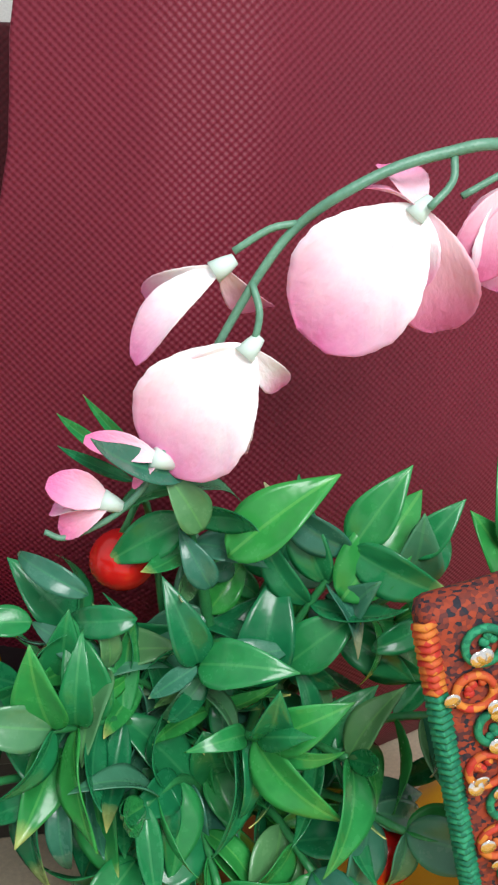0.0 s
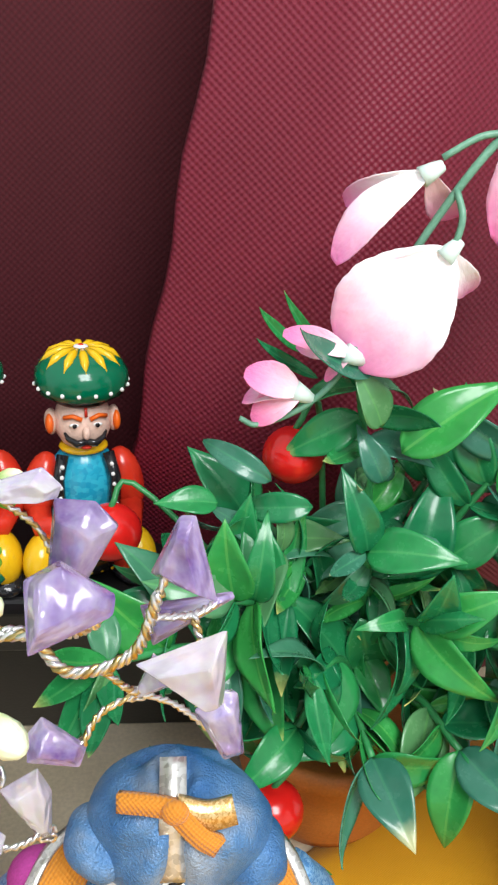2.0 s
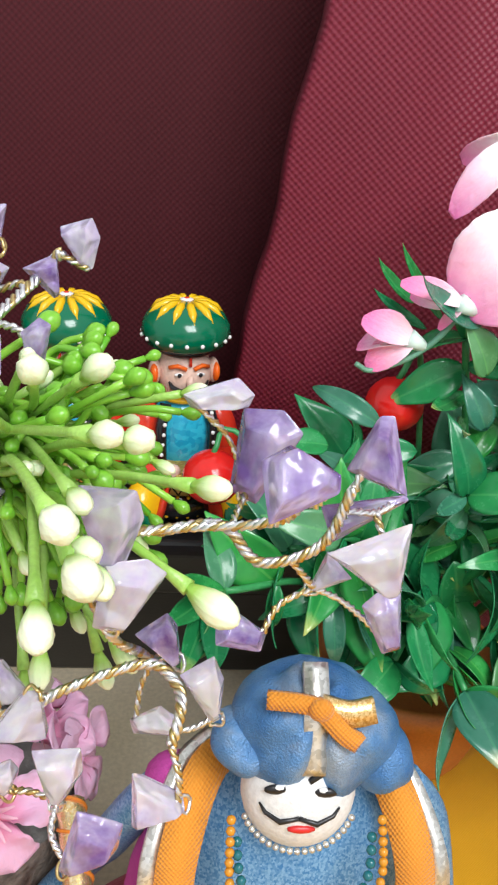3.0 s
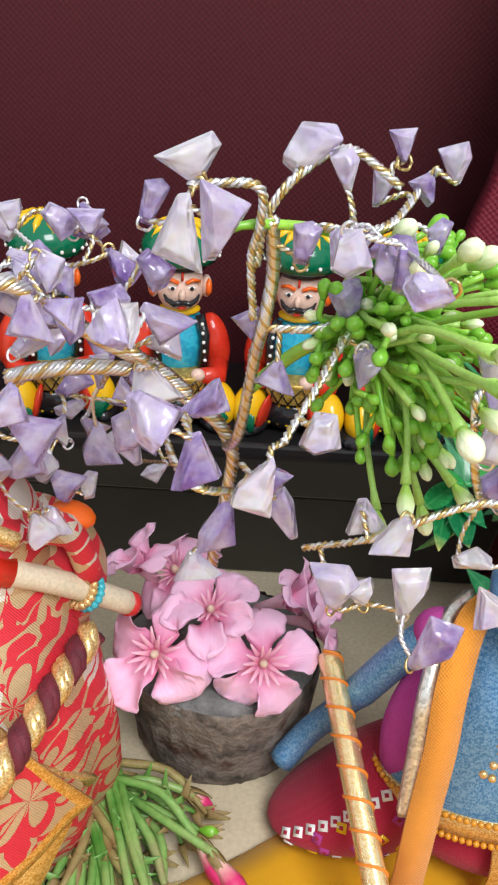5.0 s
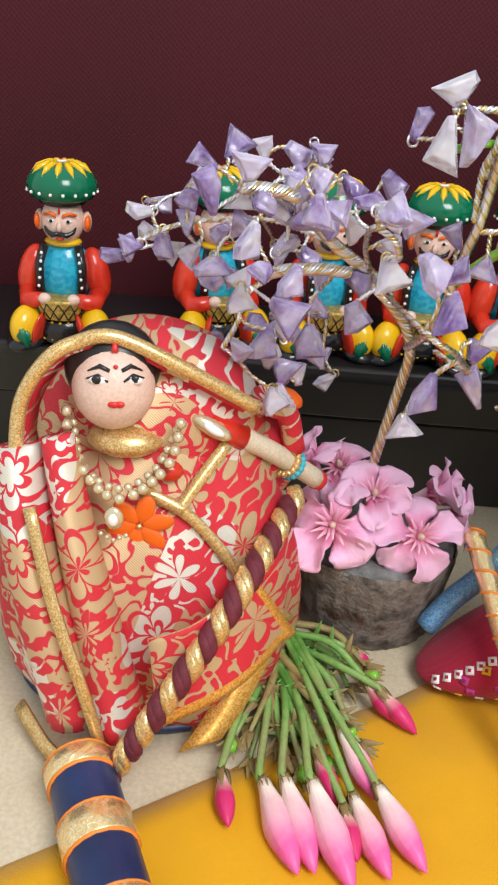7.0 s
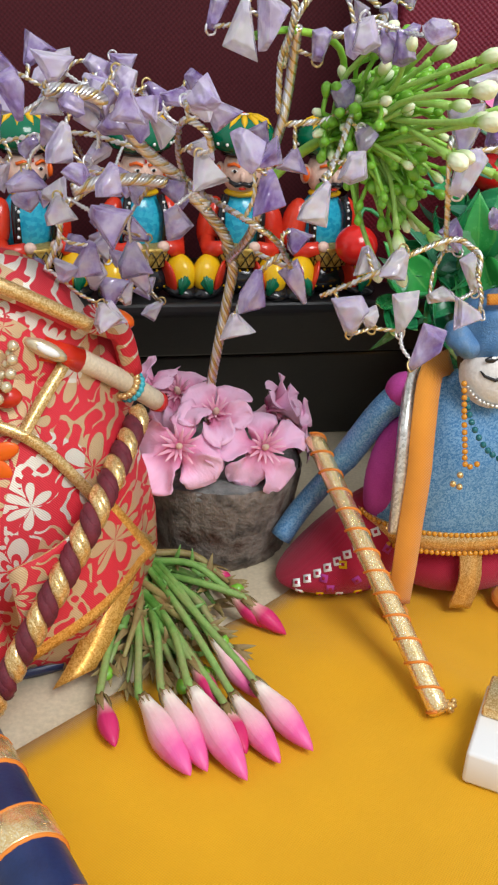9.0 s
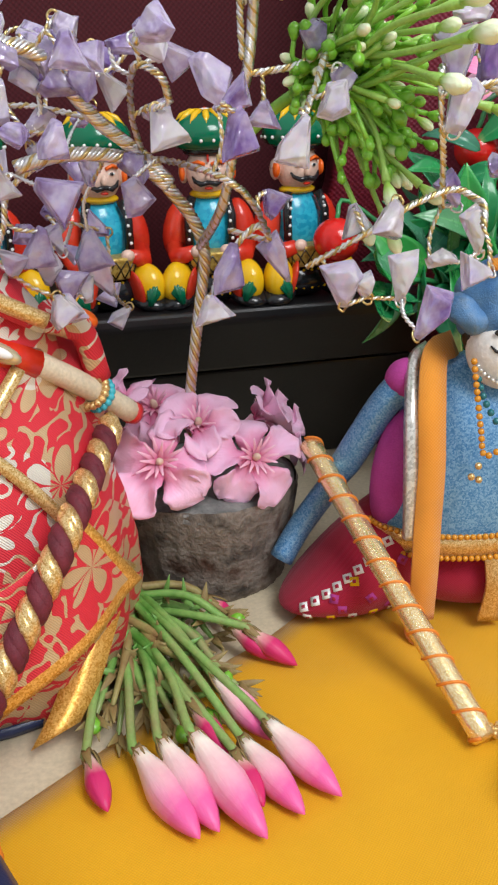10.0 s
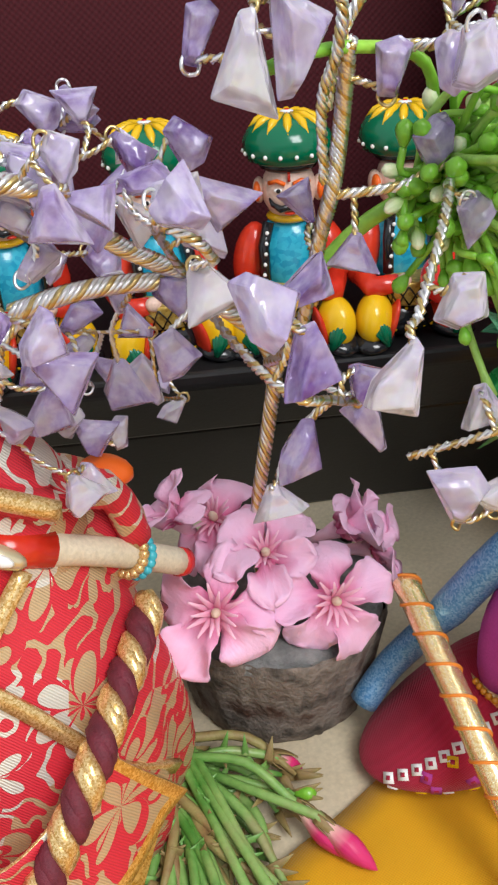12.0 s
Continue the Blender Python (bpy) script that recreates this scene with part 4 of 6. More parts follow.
GEMS_PUPPET = [
    ((0.139, -0.022, 0.153), (0.128, -0.022, 0.154), 0.0116), ((0.115, -0.022, 0.134), (0.125, -0.022, 0.149), 0.0125), ((0.113, -0.014, 0.143), (0.114, -0.014, 0.160), 0.0104),
    ((0.095, -0.012, 0.143), (0.095, -0.012, 0.158), 0.0142), ((0.103, -0.012, 0.145), (0.101, -0.012, 0.152), 0.0084),
    ((0.136, 0.010, 0.224), (0.149, 0.010, 0.227), 0.0074),
    ((0.149, 0.010, 0.203), (0.154, 0.010, 0.223), 0.0140), ((0.161, -0.027, 0.226), (0.148, -0.027, 0.227), 0.0139), ((0.171, -0.010, 0.231), (0.171, -0.010, 0.217), 0.0111),
    ((0.180, 0.000, 0.210), (0.163, 0.000, 0.203), 0.0072), ((0.177, -0.012, 0.195), (0.170, -0.012, 0.209), 0.0158), ((0.163, 0.000, 0.188), (0.169, 0.000, 0.195), 0.0070),
    ((0.182, 0.000, 0.173), (0.177, 0.000, 0.188), 0.0091),
]
HUNG = GEMS_CROWN + GEMS_MID + GEMS_LOW + GEMS_TOP + GEMS_CREST + GEMS_BUNCH + GEMS_PUPPET
for a, b, w in GEMS_CROWN + GEMS_LOW[:8] + GEMS_TOP[4:] + GEMS_CROWN[2:] + GEMS_MID[:4] + GEMS_LOW[:7] + GEMS_CROWN[3:12]:
    a = Vector(a) + Vector((rg.uniform(-1, 1) * 0.012, rg.uniform(0.006, 0.034), rg.uniform(-1, 0.6) * 0.011))
    d = Vector((rg.uniform(-1, 1), rg.uniform(-0.4, 0.4), rg.uniform(-1, 0.7))).normalized() * rg.uniform(0.009, 0.0125)
    HUNG.append((a, a + d, rg.uniform(0.0075, 0.0115)))
HUNG.sort(key=lambda h: min((q - Vector(h[0])).length for q in POINTS[::4]))
for a, b, w in HUNG:
    a, b = Vector(a), Vector(b)
    face = Vector((rg.uniform(-0.45, 0.45), -0.9, rg.uniform(0.0, 0.8)))
    L = (b - a).length
    b = a + (b - a) * max(1.0, 0.0085 / L)
    L = (b - a).length
    thick = min(0.0062, 0.5 * min(w, L) + 0.001)
    m = aim(a, b - a, rg.uniform(-0.25, 0.25), face) @ Matrix.Diagonal((max(w, 0.006) * 1.04, L * 1.04, thick, 1))
    child("gem", rg.choice(GEMS), tree, m)
    near = min(POINTS, key=lambda q: (q - a).length)
    bm = bmesh.new()
    top = a.lerp(b, 0.12)
    mid = (near + top) / 2 + Vector((rg.uniform(-1, 1), rg.uniform(-1, 1), rg.uniform(-1, 1))) * 0.0022
    POINTS += [near.lerp(mid, 0.7), mid, top]
    twist(bm, [near, mid, top], 0.00045, [(0, 0), (rg.choice((0, 1, 1)), 3.14)], 0.0034, 0.00048, 8, 4)
    part("twig", bm, [M["silver"], M["goldwire"]], tree)
    if rg.random() < 0.3:
        bm = bmesh.new()
        c = a.lerp(b, 0.06)
        ring = [c + Vector((math.cos(q) * 0.0016, rg.uniform(-1, 1) * 0.0012, math.sin(q) * 0.0018)) for q in [k * 0.9 for k in range(9)]]
        tube(bm, smooth_path(ring, 3), 0.00038, 5)
        part("wire_loop", bm, M["goldwire"] if rg.random() < 0.6 else M["silver"], tree)


# ---------- fresh bunch of green and white buds caught in the tree ----------
bunch = thing("bud_bunch", "fresh bunch of green buds with swelling white ones", "flowers", (0.09, 0.02, 0.19))


def bud_mesh(length, r, mat, slim=False):
    bm = bmesh.new()
    prof = [(0.32, 0), (0.5, 0.12), (0.86, 0.38), (1.0, 0.6), (0.84, 0.8), (0.42, 0.95), (0.03, 1.0)]
    if slim:
        prof = [(0.42, 0), (0.5, 0.1), (0.72, 0.25), (0.95, 0.42), (1.0, 0.52), (0.88, 0.66), (0.6, 0.82), (0.28, 0.94), (0.03, 1.0)]
    rings = []
    for q, t in prof:
        rings.append([bm.verts.new((r * q * (1 + 0.06 * math.cos(5 * a)) * math.cos(a), t * length, r * q * (1 + 0.06 * math.cos(5 * a)) * math.sin(a))) for a in [2 * math.pi * k / 14 for k in range(14)]])
    for r1, r2 in zip(rings, rings[1:]):
        for k in range(14):
            bm.faces.new((r1[k], r2[k], r2[(k + 1) % 14], r1[(k + 1) % 14]))
    bm.faces.new(rings[0]), bm.faces.new(rings[-1][::-1])
    return meshed("bud", bm, mat)


GREENBUD, WHITEBUD = bud_mesh(0.0066, 0.0023, M["bud_green"]), bud_mesh(0.0115, 0.0029, M["bud_white"])
BIGBUD = bud_mesh(0.0165, 0.0044, M["bud_white"])
CORE = Vector((0.097, 0.024, 0.208))
rb = random.Random(21)


def stalk(tip, thick, mesh, scale, mat):
    tip = Vector(tip)
    start = CORE + (tip - CORE) * (0.12 if mat == "bud_stem" else 0.4) + Vector((rb.uniform(-1, 1), rb.uniform(-1, 1), rb.uniform(-1, 1))) * 0.006
    mid = (start + tip) / 2 + Vector((rb.uniform(-1, 1), rb.uniform(-1, 1), rb.uniform(-0.5, 1.2))) * 0.004
    bm = bmesh.new()
    tube(bm, smooth_path([start, mid, tip], 4), thick, 7)
    part("stalk", bm, M[mat], bunch)
    child("bud", mesh, bunch, aim(tip, tip - mid) @ Matrix.Scale(scale, 4))


for tip in [(0.118, -0.020, 0.220), (0.120, -0.030, 0.216), (0.121, -0.020, 0.206), (0.100, 0.000, 0.237), (0.101, 0.000, 0.227), (0.122, -0.026, 0.233), (0.112, -0.016, 0.238),
            (0.110, -0.007, 0.179), (0.123, -0.002, 0.177), (0.118, 0.000, 0.232), (0.127, -0.026, 0.232), (0.138, -0.015, 0.219), (0.119, 0.013, 0.162), (0.105, 0.000, 0.167), (0.103, -0.018, 0.234)]:
    stalk(tip, [0.0009] * 8 + [0.0015], WHITEBUD, rb.uniform(0.68, 0.86), "bud_stem")
for tip in [(0.117, -0.036, 0.225), (0.120, -0.036, 0.217), (0.114, -0.033, 0.207), (0.138, -0.016, 0.199)]:
    stalk(tip, [0.0010] * 8 + [0.0017], BIGBUD, rb.uniform(0.60, 0.72), "bud_stem")
for i in range(190):
    a, e = rb.uniform(-2.5, 0.7), rb.uniform(-1.0, 1.05)
    r = rb.uniform(0.016, 0.038) * (0.62 if a < -1.7 else 1.0)
    tip = CORE + Vector((math.cos(a) * math.cos(e) * r + 0.004, math.sin(a) * math.cos(e) * r * 0.95, math.sin(e) * r * 0.98 - 0.001))
    if i % 6 == 0:
        stalk(tip, 0.0009, WHITEBUD, rb.uniform(0.45, 0.6), "bud_stem")
    else:
        stalk(tip, 0.0008, GREENBUD, rb.uniform(0.55, 0.95), "bud_green")
bm = bmesh.new()
tube(bm, smooth_path([CORE, (0.083, 0.03, 0.198), (0.07, 0.03, 0.186)], 5), 0.0019, 8)
part("stalk", bm, M["bud_green"], bunch)
bm = bmesh.new()
tube(bm, smooth_path([CORE + Vector((0, 0, 0.006)), (0.090, 0.010, 0.234), (0.072, 0.0, 0.239), (0.058, -0.004, 0.237)], 5), [0.0012] * 12 + [0.0010, 0.0013, 0.0015, 0.0012], 8)
part("stalk", bm, M["bud_green"], bunch)

# ---------- loose bunch of pink buds on the table ----------
spray = thing("pink_bud_bunch", "cut bunch of long pink buds lying on yellow cloth", "flowers", (0.03, 0.0, 0.0))
PB, PBD = bud_mesh(0.034, 0.0054, M["pbud"], True), bud_mesh(0.017, 0.0034, M["pbud_deep"], True)
TIPS = [((0.033, -0.072), (0.020, -0.036), 0), ((0.039, -0.071), (0.028, -0.037), 0), ((0.052, -0.077), (0.038, -0.040), 0), ((0.065, -0.071), (0.054, -0.040), 0),
        ((0.078, -0.067), (0.063, -0.037), 0), ((0.064, -0.038), (0.050, -0.012), 0), ((0.054, -0.065), (0.050, -0.046), 1), ((0.067, 0.040), (0.058, 0.041), 1),
        ((0.083, -0.001), (0.068, 0.012), 1), ((0.008, -0.055), (0.004, -0.034), 1), ((0.049, -0.042), (0.040, -0.022), 1), ((0.076, 0.004), (0.062, 0.018), 1)]
rp = random.Random(8)
SEPAL = meshed("sepal", blade(0.0095, 0.0030, lambda t: 1 - t * t * 0.95, 0.5, 0.3, 0.0004, 5, 2), M["sepal"])
SEPALG = meshed("sepal", blade(0.0100, 0.0026, lambda t: 1 - t * t * 0.95, 0.9, 0.3, 0.0004, 5, 2), M["cutstem"])
for i, (tip, foot, small) in enumerate(TIPS):
    tip, foot = Vector((*tip, 0.0055)), Vector((*foot, 0.009 + 0.003 * (i % 3)))
    ln = (tip - foot).length
    k = ln / (0.017 if small else 0.034)
    child("bud", PBD if small else PB, spray, aim(foot, tip - foot) @ Matrix.Diagonal((max(0.8, min(k, 1.15)), k, max(0.8, min(k, 1.15)), 1)))
    root = Vector((0.022 + rp.uniform(-0.008, 0.008), 0.046 + rp.uniform(-0.008, 0.01), 0.010 + rp.uniform(0, 0.012)))
    mid = (root + foot) / 2 + Vector((rp.uniform(-1, 1) * 0.004, rp.uniform(-1, 1) * 0.004, 0.004))
    bm = bmesh.new()
    tube(bm, smooth_path([root, mid, foot + (foot - tip) * 0.15, foot], 4), [0.0016] * 9 + [0.0019] * 3 + [0.0023], 8)
    part("stem", bm, M["cutstem"], spray)
    for q in range(5):
        a = q * 1.26 + 0.4
        d = (tip - foot).normalized()
        u = d.orthogonal().normalized()
        o = math.cos(a) * u + math.sin(a) * d.cross(u)
        child("sepal", SEPAL, spray, aim(foot - d * 0.002 + o * 0.0014, d * 2 + o * rp.uniform(0.2, 1.0), 0, o))
for i in range(34):
    root = Vector((0.022 + rp.uniform(-0.012, 0.01), 0.045 + rp.uniform(-0.012, 0.012), 0.006 + rp.uniform(0, 0.014)))
    a = rp.uniform(-2.0, -0.15)
    L = rp.uniform(0.03, 0.072)
    tip = root + Vector((math.cos(a) * L * 0.75, math.sin(a) * L, 0))
    tip.z = rp.uniform(0.004, 0.013)
    bm = bmesh.new()
    tube(bm, smooth_path([root, (root + tip) / 2 + Vector((rp.uniform(-1, 1), rp.uniform(-1, 1), 0.6)) * 0.006, tip], 4), [0.0018] * 6 + [0.0014, 0.0012, 0.0009], 7)
    for f in (0.35, 0.55, 0.75):
        p = root.lerp(tip, f) + Vector((0, 0, 0.003))
        for q in range(2):
            o = Vector((rp.uniform(-1, 1), rp.uniform(-1.4, 0.2), rp.uniform(-0.2, 0.9)))
            child("sepal", SEPAL if rp.random() < 0.5 else SEPALG, spray, aim(p - Vector((0, 0, 0.002)), o))
    for q in range(4):
        o = (tip - root).normalized() + Vector((rp.uniform(-1, 1), rp.uniform(-1, 1), rp.uniform(-0.2, 1))) * 0.6
        child("sepal", SEPAL, spray, aim(tip, o))
    part("stem", bm, M["cutstem"] if i % 3 else M["sepal"], spray)
    if i % 4 == 0:
        child("bud", GREENBUD, spray, aim(tip, tip - root) @ Matrix.Scale(1.1, 4))


# ---------- sticks ----------
def stick(name, a, b, r, mat, label, bands):
    ob = thing(name, label, "stick", a)
    a, b = Vector(a), Vector(b)
    bm = bmesh.new()
    tube(bm, [a, a + (b - a) * 0.006] + [a + (b - a) * t for t in [i / 20 for i in range(1, 20)]] + [b - (b - a) * 0.006, b], [r * 0.7, r] + [r] * 19 + [r, r * 0.7], 18)
    part("rod", bm, M[mat], ob)
    bands(ob, a, b, r)
    return ob


def spiral(ob, a, b, r):
    bm = bmesh.new()
    n = 13
    twist(bm, [a, (a + b) / 2, b], r + 0.0002, [(0, 0.4)], (b - a).length / n, 0.00055, 110, 5)
    part("thread", bm, M["orangethread"], ob, "orange thread wound round")
    bm = bmesh.new()
    rr = random.Random(2)
    for k in range(14):
        blob(bm, b + Vector((rr.uniform(-1, 1), rr.uniform(-1, 1), rr.uniform(-0.4, 1))) * 0.0022 + Vector((r, 0.002, 0.001)), (0.0012,) * 3, None, 0, 6, 5)
    part("bead_knot", bm, M["goldtrim"], ob)


stick("dandiya_stick", (0.1055, 0.058, 0.070), (0.1305, -0.057, 0.0068), 0.0044, "goldstick", "slim gold foil stick wound with orange thread", spiral)


def ribbons(ob, a, b, r):
    d = (b - a)
    for t in (0.012, 0.155, 0.33, 0.505, 0.68, 0.855):
        bm = bmesh.new()
        w = 0.024 if t < 0.05 else 0.034
        tube(bm, [a + d * t, a + d * (t + 0.004), a + d * (t + w * 2 - 0.004), a + d * (t + w * 2)], [r + 0.0001, r + 0.0008, r + 0.0008, r + 0.0001], 24)
        band = part("gold_band", bm, M["goldstick"], ob)
        for e in (t, t + w * 2):
            bm = bmesh.new()
            tube(bm, [a + d * (e - 0.004), a + d * e, a + d * (e + 0.004)], [r, r + 0.001, r], 24)
            part("edging", bm, M["orangethread"], band)


stick("dandiya_stick", (-0.050, -0.039, 0.0145), (0.026, -0.214, 0.0145), 0.0124, "navy", "thick stick wrapped in navy satin with gold bands", ribbons)

# the corner of a white and gold box
wb = thing("gift_box", "small white box with an orange gold-patterned lid band", "box", (0.17, -0.075, 0))
bm = bmesh.new()
slab(bm, (0, 0, 0), (0.05, 0.04, 0.014), 0, 0.0015)
bmesh.ops.transform(bm, matrix=pose(0.127, -0.086, 0.0026, 0, 0, -35), verts=bm.verts[:])
part("body", bm, M["h_white"], wb)
bm = bmesh.new()
slab(bm, (0.001, 0.02, 0.014), (0.049, 0.039, 0.019), 0, 0.001)
bmesh.ops.transform(bm, matrix=pose(0.127, -0.086, 0.0026, 0, 0, -35), verts=bm.verts[:])
part("band", bm, M["goldtrim"], wb, "orange gold-patterned band")


# ---------- the potted plastic plant ----------
plant = thing("potted_plant", "plastic plant with glossy green yellow-tipped leaves in terracotta pot", "plant", (0.238, 0.155, 0))
bm = bmesh.new()
lathe(bm, [(0.02, 0.0012), (0.024, 0.0015), (0.031, 0.012), (0.037, 0.03), (0.040, 0.046), (0.0425, 0.047), (0.0425, 0.055), (0.039, 0.056), (0.037, 0.05), (0.012, 0.048), (0.001, 0.048)], (0.238, 0.153, 0), 40)
part("pot", bm, M["terra"], plant, "orange terracotta pot")


def leaf_shape(t):
    return (math.sin(math.pi * t ** 0.68) ** 0.95) * (1.0 - 0.2 * max(0.0, t - 0.6)) if 0 < t < 1 else 0.02


LEAVES = []
for mat in ("leaf", "leaf", "leafmat"):
    for ln, w, c, f in ((0.040, 0.0165, 0.85, 0.45), (0.046, 0.0135, 1.35, 0.4), (0.034, 0.0170, 0.45, 0.38), (0.043, 0.0115, -0.65, 0.5)):
        LEAVES.append(meshed("leaf", blade(ln, w, leaf_shape, c * 1.4, 0.0, 0.0005, 18, 8, 0.035, f * 0.75), M[mat]))
rl = random.Random(31)


def at0(px, py, y=0.115):
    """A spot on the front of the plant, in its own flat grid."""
    return Vector((0.1745 + px * 0.000177 + (py - 1000) * -0.00001, y, 0.1795 - (py - 1000) * 0.000222))


def put_leaf(a, b, kind=None, face=(0, -0.8, 0.6), sway=0.3):
    a, b = Vector(a), Vector(b)
    kind = rl.randrange(len(LEAVES)) if kind is None else kind
    ln = (0.040, 0.046, 0.034, 0.043)[kind % 4]
    k = (b - a).length / (ln * 0.95)
    child("leaf", LEAVES[kind], plant, aim(a, b - a, rl.uniform(-sway, sway), face) @ Matrix.Diagonal((k * rl.uniform(0.85, 1.1), k, k, 1)))


HERO = [(375, 965, 512, 835, 2), (575, 1040, 688, 872, 0), (690, 980, 745, 892, 6), (440, 1172, 458, 997, 0), (490, 1140, 590, 1045, 2), (640, 1125, 805, 1055, 1), (680, 1015, 762, 1008, 5),
        (150, 1492, 332, 1330, 0), (150, 1010, 8, 928, 9), (60, 1045, -40, 1020, 2), (730, 1365, 858, 1280, 3), (620, 1365, 662, 1500, 11), (700, 1420, 828, 1525, 3), (350, 1240, 420, 1400, 4),
        (420, 1470, 550, 1535, 1), (330, 1470, 485, 1558, 5), (330, 925, 285, 840, 10), (350, 1010, 300, 930, 8), (300, 850, 115, 815, 11), (230, 1050, 60, 1040, 1)]
for ax, ay, bx, by, k in HERO:
    put_leaf(at0(ax, ay, 0.112), at0(bx, by, 0.106), k)
SPRIGS = [((0.232, 0.105, 0.156), 5), ((0.205, 0.115, 0.150), 5), ((0.228, 0.122, 0.205), 6), ((0.279, 0.115, 0.186), 5), ((0.298, 0.118, 0.170), 5), ((0.180, 0.115, 0.146), 5), ((0.174, 0.105, 0.134), 4),
          ((0.190, 0.100, 0.118), 4), ((0.212, 0.092, 0.098), 4), ((0.236, 0.084, 0.092), 5), ((0.264, 0.082, 0.096), 5), ((0.292, 0.082, 0.108), 5), ((0.315, 0.100, 0.135), 5), ((0.250, 0.090, 0.140), 6),
          ((0.190, 0.095, 0.145), 6), ((0.152, 0.088, 0.128), 4), ((0.275, 0.090, 0.130), 6), ((0.215, 0.090, 0.120), 6), ((0.196, 0.130, 0.155), 4), ((0.30, 0.13, 0.15), 4), ((0.235, 0.135, 0.15), 5), ((0.26, 0.14, 0.165), 5)]
for tip, n in SPRIGS:
    tip = Vector(tip)
    root = Vector((0.238 + rl.uniform(-0.012, 0.012), 0.15 + rl.uniform(-0.012, 0.006), 0.05))
    mid = root.lerp(tip, 0.55) + Vector((0, -0.004, 0.022))
    path = smooth_path([root, mid, tip], 8)
    bm = bmesh.new()
    tube(bm, path, [0.0019] * 10 + [0.0013] * (len(path) - 10), 7)
    part("stem", bm, M["plantstem"], plant)
    for q in range(n):
        p = path[int((0.38 + 0.62 * q / (n - 1)) * (len(path) - 1))]
        d = (tip - mid).normalized()
        for s in (-1, 1):
            side = d.cross(Vector((0, -0.8, 0.6))).normalized() * s
            out = side * rl.uniform(0.6, 1.0) + d * rl.uniform(0.1, 0.7) + Vector((0, rl.uniform(-0.9, 0.1), rl.uniform(-0.75, 0.25)))
            put_leaf(p, p + out.normalized() * rl.uniform(0.022, 0.035), None, (rl.uniform(-0.9, 0.9), -0.7, rl.uniform(-0.1, 1.1)), 0.9)
    put_leaf(tip, tip + (tip - mid).normalized() * 0.030)
for b in [(0.128, 0.072, 0.118), (0.136, 0.066, 0.104), (0.150, 0.062, 0.106), (0.156, 0.07, 0.112)]:
    put_leaf((0.150, 0.092, 0.126), b, 3)
put_leaf((0.19, 0.09, 0.06), (0.165, 0.085, 0.085), 0)
put_leaf((0.2, 0.088, 0.05), (0.225, 0.07, 0.045), 0)
for c, r in [((0.149, 0.155, 0.135), 0.0115), ((0.211, 0.135, 0.176), 0.0105), ((0.207, 0.098, 0.056), 0.0115), ((0.29, 0.092, 0.090), 0.010)]:
    bm = bmesh.new()
    blob(bm, c, (r, r, r * 0.93), None, 0, 24, 16)
    fruit = part("fruit", bm, M["tomato"], plant, "glossy red plastic fruit")
    bm = bmesh.new()
    tube(bm, smooth_path([Vector(c) + Vector((0, 0, r * 0.85)), Vector(c) + Vector((0.008, 0.005, r + 0.006)), Vector(c).lerp(Vector((0.238, 0.14, 0.11)), 0.5)], 4), 0.0012, 6)
    part("stem", bm, M["plantstem"], fruit)

# ---------- the silk flower garland ----------
garland = thing("silk_flower_spray", "arched spray of pink and white silk blossoms on green stem", "flowers", (0.3, 0.105, 0.3))
bm = bmesh.new()
main = smooth_path([(0.335, 0.12, 0.300), (0.306, 0.105, 0.302), (0.294, 0.105, 0.300), (0.280, 0.105, 0.296), (0.266, 0.105, 0.289), (0.257, 0.110, 0.281), (0.249, 0.110, 0.271), (0.239, 0.112, 0.253), (0.230, 0.114, 0.234), (0.219, 0.110, 0.214), (0.209, 0.110, 0.203), (0.196, 0.110, 0.197), (0.190, 0.110, 0.199)], 6)
tube(bm, main, [0.0016 - 0.0008 * i / len(main) for i in range(len(main))], 8)
part("stem", bm, M["stemgreen"], garland)
for pts in ([(0.257, 0.110, 0.282), (0.250, 0.110, 0.2805), (0.241, 0.110, 0.275)], [(0.295, 0.105, 0.299), (0.294, 0.102, 0.293), (0.288, 0.100, 0.287)], [(0.315, 0.11, 0.297), (0.309, 0.110, 0.294), (0.300, 0.110, 0.289)], [(0.246, 0.110, 0.267), (0.2475, 0.106, 0.26), (0.246, 0.105, 0.252)]):
    bm = bmesh.new()
    tube(bm, smooth_path(pts, 4), 0.0010, 7)
    part("stem", bm, M["stemgreen"], garland)


def silk_shape(t):
    return (0.10 + 0.90 * math.sin(math.pi * min(1.0, t * 0.985) ** 1.25) ** 0.6) * (1 + 0.010 * math.sin(31 * t) + 0.007 * math.sin(67 * t)) if t < 1 else 0.30


SILK = {}
for w in (0.026, 0.020, 0.012):
    for key in ("silkpetal", "silkpink"):
        SILK[w, key] = meshed("petal", blade(0.034, w, silk_shape, 0.85, 0.30, 0.0003, 40, 16, 0.022), M[key])


def silk(base_, tips):
    b0 = Vector(base_)
    bm = bmesh.new()
    d = (Vector(tips[0][0]) - b0).normalized()
    tube(bm, [b0 - d * 0.004, b0 - d * 0.001, b0 + d * 0.0025], [0.0016, 0.0024, 0.003], 10)
    part("calyx", bm, M["calyx"], garland, "pale green plastic calyx")
    for tip, w, key, roll in tips:
        tip = Vector(tip)
        k = (tip - b0).length / 0.0325
        child("petal", SILK[w, key], garland, aim(b0, tip - b0, roll) @ Matrix.Scale(k, 4))


